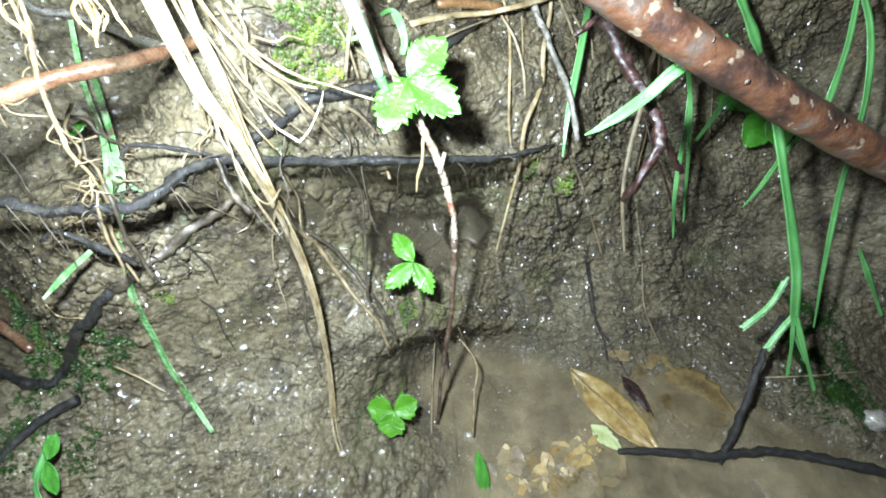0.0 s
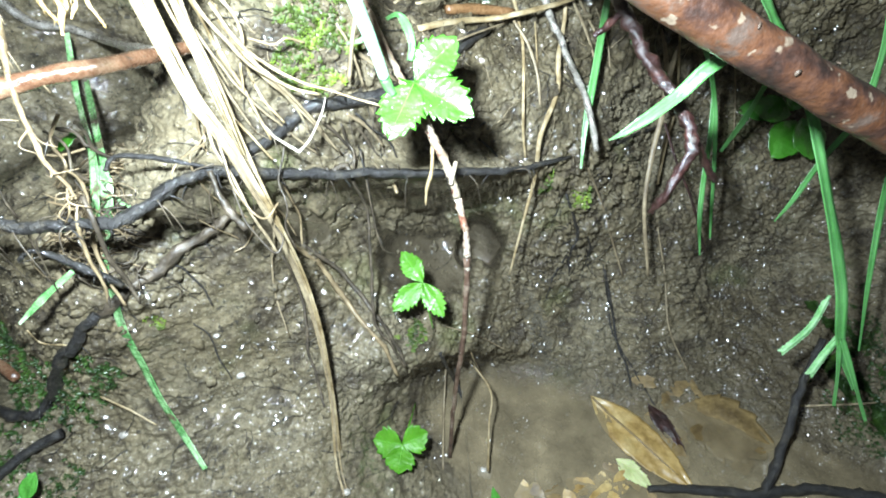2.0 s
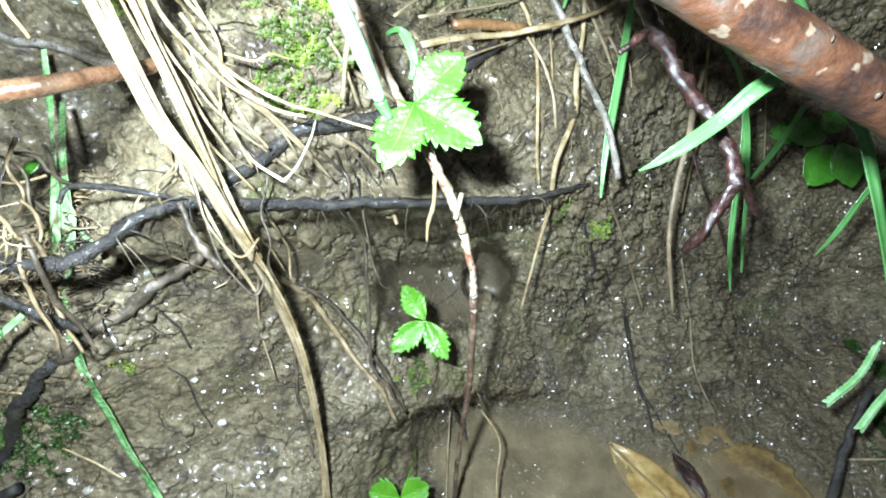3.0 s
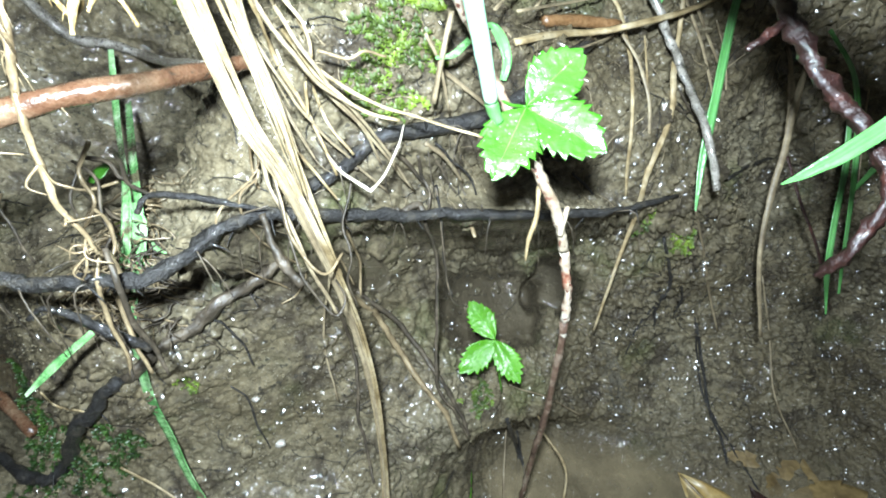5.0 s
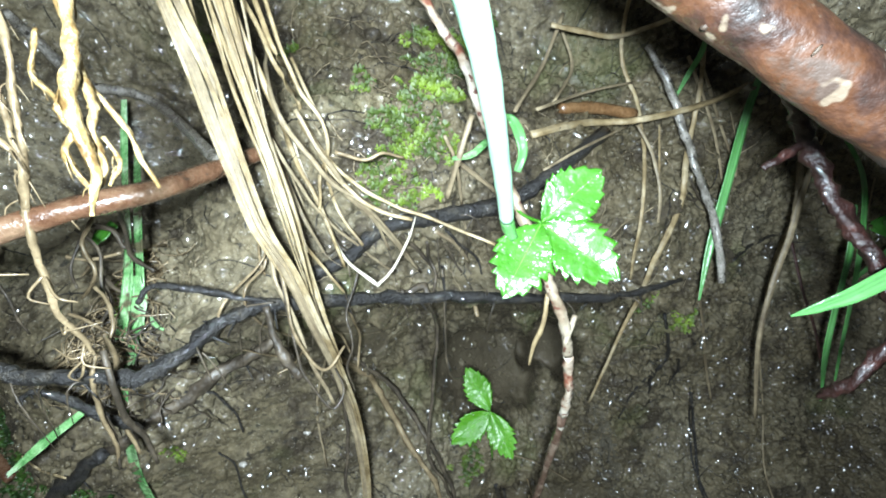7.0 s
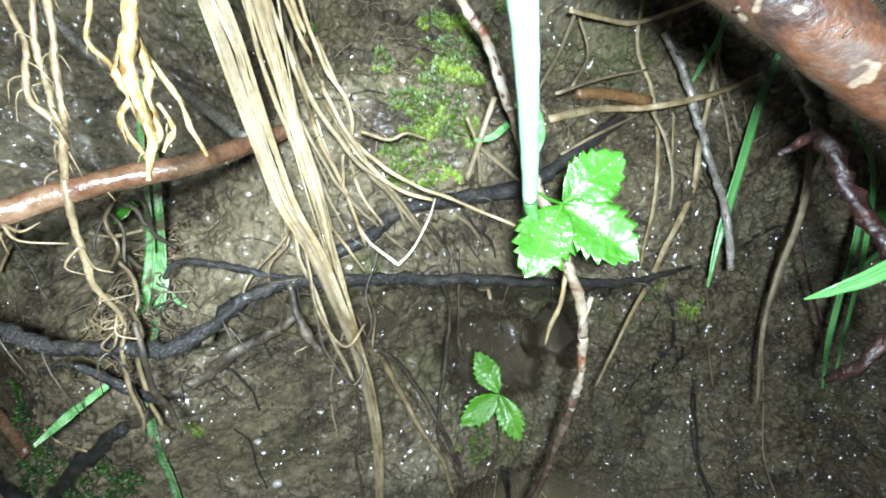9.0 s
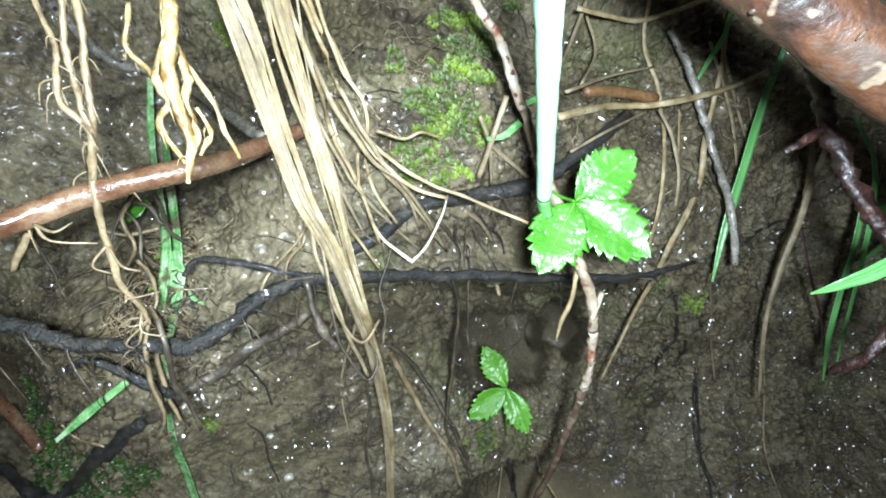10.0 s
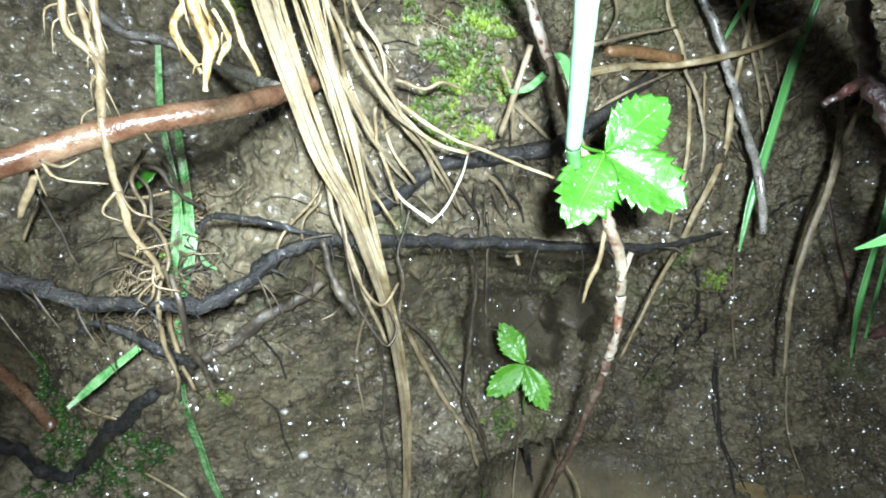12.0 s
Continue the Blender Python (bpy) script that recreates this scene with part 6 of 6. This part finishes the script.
for b, t, w, mat, lab in [
    ([(0.127, 0.227, 0.0138), (0.1879, 0.1458, 0.0138)][0], [(0.127, 0.227, 0.0138), (0.1879, 0.1458, 0.0138)][1], 0.036, YELLOW_LEAF, "long yellow dead leaf sunk in the puddle"),
    ([(0.1345, 0.1699, 0.0134), (0.1557, 0.1484, 0.0134)][0], [(0.1345, 0.1699, 0.0134), (0.1557, 0.1484, 0.0134)][1], 0.016, LEAF_SCRAP, "small pale green leaf scrap in the puddle"),
    ([(0.1779, 0.2214, 0.0126), (0.1937, 0.1766, 0.0126)][0], [(0.1779, 0.2214, 0.0126), (0.1937, 0.1766, 0.0126)][1], 0.015, RED_TWIG, "curled dark dead leaf in the puddle"),
    ([(0.2049, 0.2163, 0.0108), (0.272, 0.1801, 0.0108)][0], [(0.2049, 0.2163, 0.0108), (0.272, 0.1801, 0.0108)][1], 0.06, BROWN_LEAF, "broad brown leaf under the water"),
    ([(0.1081, 0.148, 0.008), (0.154, 0.1338, 0.008)][0], [(0.1081, 0.148, 0.008), (0.154, 0.1338, 0.008)][1], 0.028, BROWN_LEAF, "torn brown leaf lying in the wet mud"),
]:
    b, t = Vector(b), Vector(t)
    leaf = thing("dead_leaf", b, lab, "leaf", "dead leaves in the puddle")
    leaflet("leaf_blade", b, t, w, mat, leaf, up_face, 5, 0.12 if mat is not YELLOW_LEAF or w < 0.03 else 0.03, -0.01, 0.04, seed=int(w * 3000), lobes=0.16 if w < 0.03 else 0.05, rib=BROWN_LEAF if w > 0.03 else None)

# ---- small green leaves by the puddle and low on the bank ----
for b, e, w in [((-0.2307, 0.1075, 0.1470), (-0.2335, 0.0946, 0.1397), 0.010), ((-0.2354, 0.0953, 0.1376), (-0.2272, 0.0792, 0.1271), 0.011), ((0.3419, 0.2148, 0.0167), (0.3395, 0.1995, 0.0070), 0.020), ((0.3700, 0.2011, 0.0030), (0.3721, 0.2061, 0.0136), 0.018), ((0.3633, 0.1916, -0.0065), (0.3814, 0.1820, -0.0105), 0.020), ((0.3328, 0.1669, -0.0312), (0.3442, 0.1640, -0.0284), 0.016), ((0.0366, 0.1108, 0.0046), (0.0285, 0.1369, 0.0364), 0.011)]:
    sprig = thing("small_leaf", b, "small rounded green leaf low on the wet bank", "leaf", "small leaves on the bank")
    leaflet("leaf_blade", b, e, w, DIM_LEAF, sprig, None, 3, 0.02, 0.1, 0.1, seed=int(w * 9000))


def stone(name, c, size, mat, label, seed):
    bm = bmesh.new()
    bmesh.ops.create_icosphere(bm, subdivisions=3, radius=1.0)
    for v in bm.verts:
        v.co = Vector((v.co.x * size[0], v.co.y * size[1], v.co.z * size[2])) * (1 + 0.25 * noise.noise(v.co * 1.6 + Vector((seed, 0, 0))) + 0.06 * noise.noise(v.co * 6))
    bm.transform(Matrix.Translation(c))
    return tagged(part(name, bm, mat), label, "stone", "pebbles in the mud")


for c, r in [((-0.1420, 0.1746, 0.1364), 0.0030), ((0.3869, 0.1700, 0.0240), 0.0120), ((0.025, 0.178, -0.009), 0.0070), ((0.039, 0.259, 0.018), 0.0030), ((-0.0750, 0.1355, 0.0595), 0.0030), ((-0.1191, 0.2018, 0.1729), 0.0020), ((-0.1466, 0.1790, 0.1734), 0.0020), ((-0.2044, 0.1338, 0.1329), 0.0030)]:
    p = mud_at(*c, r * 0.25)
    stone("pebble", p, (r, r * 0.8, r * 0.7), STONE, "small pale wet pebble in the mud", r * 5000)

# ---- dew on the bright leaf ----
def dew(leaf, count, size, seed):
    rng = random.Random(seed)
    bm = bmesh.new()
    for blade_ in [c for c in leaf.children if c.name.startswith("leaflet")]:
        vs = blade_.data.vertices
        for _ in range(count):
            v = vs[rng.randrange(len(vs) // 2)]
            if noise.noise(v.co * 110 + Vector((seed, 0, 0))) < 0.16:
                continue
            r = size * rng.uniform(0.3, 1.0) ** 2
            m = Matrix.Translation(v.co + FACING * r * 0.2) @ Matrix.Diagonal((r, r, r, 1))
            bmesh.ops.create_icosphere(bm, subdivisions=1, radius=1.0, matrix=m)
    return tagged(part("dew", bm, DEW, leaf, "tiny clear water drops"), kind="stuff")


for leaf in [o for o in scene.objects if o.name.startswith("three_part_leaf")][:2]:
    dew(leaf, 70 if leaf.name == "three_part_leaf" else 40, 0.00042, 5)


# ---- loose cover of the mud ----
def scatter(name, count, x0, x1, u0, u1, make, mat, label, category, seed, keep=None):
    """Many small pieces strewn on the mud, in one mesh."""
    rng = random.Random(seed)
    verts, faces = [], []
    for _ in range(count):
        x, u = rng.uniform(x0, x1), rng.uniform(u0, u1)
        if keep and not keep(x, u, rng):
            continue
        i, j = int(np.searchsorted(US, u)), int(np.searchsorted(XS, x))
        make(Vector(PLACES[i * cols + j]), rng, verts, faces)
    me = bpy.data.meshes.new(name)
    me.from_pydata(verts, [], faces)
    me.materials.append(mat)
    me.polygons.foreach_set("use_smooth", [True] * len(me.polygons))
    return tagged(new(name, me), label, category, kind="stuff")


def crumb(c, rng, verts, faces):
    """An angular little lump: a jittered octahedron."""
    r, n = rng.uniform(0.0005, 0.0011) * (2.2 if rng.random() < 0.06 else 1), len(verts)
    for v in ((1, 0, 0), (-1, 0, 0), (0, 1, 0), (0, -1, 0), (0, 0, 1), (0, 0, -1)):
        verts.append(tuple(c + Vector(v) * r * rng.uniform(0.7, 1.3) + FACING * r * 0.3))
    faces.extend((n + a, n + b, n + e) for a, b, e in ((0, 2, 4), (2, 1, 4), (1, 3, 4), (3, 0, 4), (2, 0, 5), (1, 2, 5), (3, 1, 5), (0, 3, 5)))


BALL = bmesh.new()
bmesh.ops.create_icosphere(BALL, subdivisions=2, radius=1.0)
BALL_V, BALL_F = [v.co.copy() for v in BALL.verts], [[v.index for v in f.verts] for f in BALL.faces]
BALL.free()


def clod(c, rng, verts, faces):
    """A rounded, knobbly lump of mud, half sunk."""
    r, n, s = 0.0011 + 0.0024 * rng.random() ** 3, len(verts), Vector((rng.random() * 90, rng.random() * 90, 0))
    a, b = rng.uniform(0.7, 1.3), rng.uniform(0.7, 1.3)
    for v in BALL_V:
        q = Vector((v.x * a, v.y * b, v.z)) * r * (1 + 0.55 * noise.noise(v * 1.4 + s) + 0.2 * noise.noise(v * 4 + s))
        verts.append(tuple(c + q))
    faces.extend(tuple(n + k for k in f) for f in BALL_F)


def glint_cap(c, rng, verts, faces):
    """A low, uneven glossy cap added on the mud to make a glint."""
    a, n = 0.0007 + 0.0028 * rng.random() ** 3, len(verts)
    lean = (FACING + Vector((rng.uniform(-0.35, 0.35), rng.uniform(-0.35, 0.35), rng.uniform(-0.35, 0.35)))).normalized()
    side = lean.cross(Vector((rng.uniform(-1, 1), rng.uniform(-1, 1), 0.2))).normalized()
    other, long = lean.cross(side), rng.uniform(1.0, 2.6)
    for ring, high in ((1.0, -0.15), (0.72, 0.2), (0.36, 0.36)):
        for k in range(8):
            t = k * math.pi / 4
            verts.append(tuple(c + (side * math.cos(t) * long + other * math.sin(t)) * a * ring * rng.uniform(0.9, 1.1) + lean * a * (high + 0.12)))
    verts.append(tuple(c + lean * a * 0.54))
    for ring in (0, 8):
        faces.extend((n + ring + k, n + ring + (k + 1) % 8, n + ring + 8 + (k + 1) % 8, n + ring + 8 + k) for k in range(8))
    faces.extend((n + 16 + k, n + 16 + (k + 1) % 8, n + 24) for k in range(8))


def fibre(c, rng, verts, faces):
    """A fine crooked rootlet lying on the mud: a three-sided thread."""
    a, length, r = rng.uniform(0, 6.28), rng.uniform(0.008, 0.032), rng.uniform(0.00018, 0.00042)
    p, n0 = c.copy(), len(verts)
    for k in range(7):
        q = mud_at(*p, 0.0005 + 0.002 * math.sin(k * 0.5) * rng.random())
        for b in range(3):
            verts.append(tuple(q + Vector((math.cos(b * 2.1), 0.7 * math.sin(b * 2.1), 0.7 * math.sin(b * 2.1))) * r * (1 - k * 0.08)))
        a += rng.uniform(-0.5, 0.5)
        p = p + (Vector((math.cos(a), 0, 0)) + Vector((0, HALF, HALF)) * math.sin(a)) * length / 6
    for k in range(6):
        for b in range(3):
            i, j = n0 + k * 3 + b, n0 + k * 3 + (b + 1) % 3
            faces.append((i, j, j + 3, i + 3))


def snarl(c, rng, verts, faces):
    """A crooked rootlet that arches off the mud and back: a four-sided thread."""
    a, length, r = rng.uniform(-2.4, -0.7), rng.uniform(0.008, 0.024), rng.uniform(0.0003, 0.0008)
    p, n0, high = c.copy(), len(verts), rng.uniform(0.001, 0.012)
    for k in range(9):
        q = mud_at(*p, 0.0003 + high * math.sin(k * math.pi / 8))
        for b in range(4):
            verts.append(tuple(q + Vector((math.cos(b * 1.57), 0.7 * math.sin(b * 1.57), 0.7 * math.sin(b * 1.57))) * r * (1 - k * 0.07) * rng.uniform(0.7, 1.2)))
        a += rng.uniform(-0.7, 0.7)
        p = p + (Vector((math.cos(a), 0, 0)) + Vector((0, HALF, HALF)) * math.sin(a)) * length / 8
    for k in range(8):
        for b in range(4):
            i, j = n0 + k * 4 + b, n0 + k * 4 + (b + 1) % 4
            faces.append((i, j, j + 4, i + 4))


def tuft(c, rng, verts, faces):
    """A sprig of moss: pointed leaflets round a short shoot."""
    tall = rng.uniform(0.0008, 0.0026)
    for k in range(7):
        a = k * 2.4 + rng.uniform(-0.4, 0.4)
        out = Vector((math.cos(a), math.sin(a) * HALF, math.sin(a) * HALF))
        side = out.cross(FACING) * tall * 0.2
        base = c + FACING * tall * (0.1 + 0.1 * k)
        tip = base + out * tall * rng.uniform(0.5, 1.0) + FACING * tall * rng.uniform(0.1, 0.6)
        n = len(verts)
        mid = (base + tip) / 2 + FACING * tall * 0.12
        verts.extend([tuple(base), tuple(mid + side), tuple(tip), tuple(mid - side)])
        faces.append((n, n + 1, n + 2, n + 3))


PATCHES = [(-0.060, 0.156, 0.013), (-0.056, 0.176, 0.012), (-0.062, 0.135, 0.013), (-0.087, 0.134, 0.006), (-0.071, 0.117, 0.010), (-0.058, 0.115, 0.010), (-0.054, 0.111, 0.008), (-0.068, 0.106, 0.007), (-0.074, 0.096, 0.010), (-0.069, 0.094, 0.009), (-0.080, 0.0935, 0.006), (-0.071, 0.177, 0.010), (-0.0675, 0.121, 0.010), (-0.134, 0.159, 0.005), (-0.193, 0.175, 0.008), (-0.039, 0.196, 0.0056), (-0.191, 0.053, 0.0081), (-0.193, 0.045, 0.0068), (0.098, 0.057, 0.008), (0.069, 0.062, 0.006), (-0.167, -0.030, 0.0050), (-0.032, -0.051, 0.0111), (-0.186, 0.046, 0.006), (-0.182, 0.035, 0.005)]


DARK_PATCHES = [(-0.242, -0.074, 0.0222), (-0.284, -0.063, 0.0179), (-0.223, -0.079, 0.0145), (0.435, -0.103, 0.0403), (0.398, -0.068, 0.0286), (-0.223, -0.078, 0.0157), (0.345, -0.131, 0.0263), (-0.204, -0.060, 0.0135), (-0.299, -0.044, 0.0196), (-0.282, -0.081, 0.0262), (-0.272, -0.127, 0.0219), (-0.231, -0.131, 0.0146), (0.423, -0.015, 0.0274), (0.443, -0.078, 0.0341), (0.392, -0.108, 0.0245), (0.414, 0.032, 0.0235), (0.386, -0.142, 0.0254)]


def mossy(x, u, rng, places=PATCHES):
    n = 0.5 + noise.noise(Vector((x * 120, u * 120, 6.0)))
    return any((x - a) ** 2 + (u - b) ** 2 < (r * (0.45 + 0.8 * n)) ** 2 for a, b, r in places)


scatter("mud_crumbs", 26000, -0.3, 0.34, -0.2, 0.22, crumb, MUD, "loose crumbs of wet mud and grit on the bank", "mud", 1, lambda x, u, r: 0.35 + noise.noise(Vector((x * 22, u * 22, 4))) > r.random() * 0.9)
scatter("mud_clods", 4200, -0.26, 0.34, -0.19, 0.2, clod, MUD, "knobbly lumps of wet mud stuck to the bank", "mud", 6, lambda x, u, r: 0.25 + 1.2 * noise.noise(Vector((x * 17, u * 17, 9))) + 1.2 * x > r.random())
# added caps that make the glints of the wet crumbs
scatter("glint_caps", 15000, -0.29, 0.34, -0.19, 0.2, glint_cap, GLINT, "small clear glossy caps added to give the wet mud glints", "water", 12, lambda x, u, r: 0.0 + 2.2 * noise.noise(Vector((x * 30, u * 30, 14))) * (0.6 + noise.noise(Vector((x * 110, u * 110, 3)))) + 1.3 * max(0, x) > r.random())
scatter("fine_roots", 420, -0.28, 0.3, -0.15, 0.2, fibre, BLACK_ROOT, "fine dark rootlets strewn over the mud", "root", 2)
scatter("fine_roots", 90, 0.075, 0.13, -0.02, 0.05, fibre, BLACK_ROOT, "matted black rootlets on the wet mud", "root", 15)
scatter("root_tangle", 150, -0.2, -0.163, 0.008, 0.068, snarl, TAN_ROOT, "loose tangle of thin tan rootlets before the mud", "root", 41)
scatter("root_tangle", 70, -0.196, -0.16, 0.0, 0.05, snarl, BROWN_ROOT, "loose tangle of thin dark brown rootlets before the mud", "root", 42)
scatter("fine_straw", 190, -0.16, 0.2, 0.03, 0.2, fibre, DULL_STRAW, "fine pale straw fibres strewn over the mud", "dead grass", 3)
scatter("moss", 120000, -0.3, 0.2, -0.18, 0.22, tuft, MOSS, "bright yellow-green moss growing in patches on the mud", "moss", 4, mossy)

scatter("dark_moss", 60000, -0.3, 0.4, -0.2, 0.1, tuft, DARK_MOSS, "dark green moss low on the wet bank", "moss", 32, lambda x, u, r: mossy(x, u, r, DARK_PATCHES))


def flake(c, rng, verts, faces):
    """A torn scrap of sodden leaf: a ragged, slightly curled fan."""
    n, r, tilt = len(verts), rng.uniform(0.005, 0.014), Vector((rng.uniform(-0.25, 0.25), rng.uniform(-0.45, 0.05), 1)).normalized()
    side = tilt.cross(Vector((rng.uniform(-1, 1), rng.uniform(-1, 1), 0.1))).normalized()
    other = tilt.cross(side)
    c = Vector((c.x, c.y, max(c.z, 0.0094))) + Vector((0, 0, rng.uniform(0.0, 0.0029)))
    s = rng.uniform(0, 90)
    verts.append(tuple(c))
    for k in range(15):
        a = k * 2 * math.pi / 15
        q = r * (0.85 + 0.5 * noise.noise(Vector((math.cos(a) * 1.6, math.sin(a) * 1.6, s))))
        verts.append(tuple(c + side * math.cos(a) * q + other * math.sin(a) * q * 0.6 + tilt * 0.0012 * noise.noise(Vector((math.cos(a) * 2, math.sin(a) * 2, s + 5)))))
    faces.extend((n, n + 1 + k, n + 1 + (k + 1) % 15) for k in range(15))


for (x0, x1, u0, u1), count, mat, seed, label in [
    ((0.035, 0.164, -0.220, -0.176), 75, YELLOW_LEAF, 21, "sodden golden leaf scraps heaped at the water's edge"),
    ((0.035, 0.164, -0.220, -0.176), 70, BROWN_LEAF, 22, "sodden brown leaf scraps heaped at the water's edge"),
    ((0.141, 0.261, -0.207, -0.095), 45, BROWN_LEAF, 23, "dark leaf scraps in the shallow water"),
]:
    mx, mu = (x0 + x1) / 2, (u0 + u1) / 2
    scatter("leaf_litter", count, x0, x1, u0, u1, flake, mat, label, "leaf litter", seed, lambda x, u, r: ((x - mx) / (x1 - x0)) ** 2 + ((u - mu) / (u1 - u0)) ** 2 < 0.25 * r.uniform(0.3, 1.1))
VEG = (0.340, 0.388, -0.163, -0.037)
scatter("dark_moss", 42000, *VEG, tuft, DARK_MOSS, "dark green moss on shaded wet mud", "moss", 31, lambda x, u, r: noise.noise(Vector((x * 60, u * 60, 2.0))) > -0.12 + 1.9 * (((x - (VEG[0] + VEG[1]) / 2) / (VEG[1] - VEG[0])) ** 2 + ((u - (VEG[2] + VEG[3]) / 2) / (VEG[3] - VEG[2])) ** 2))
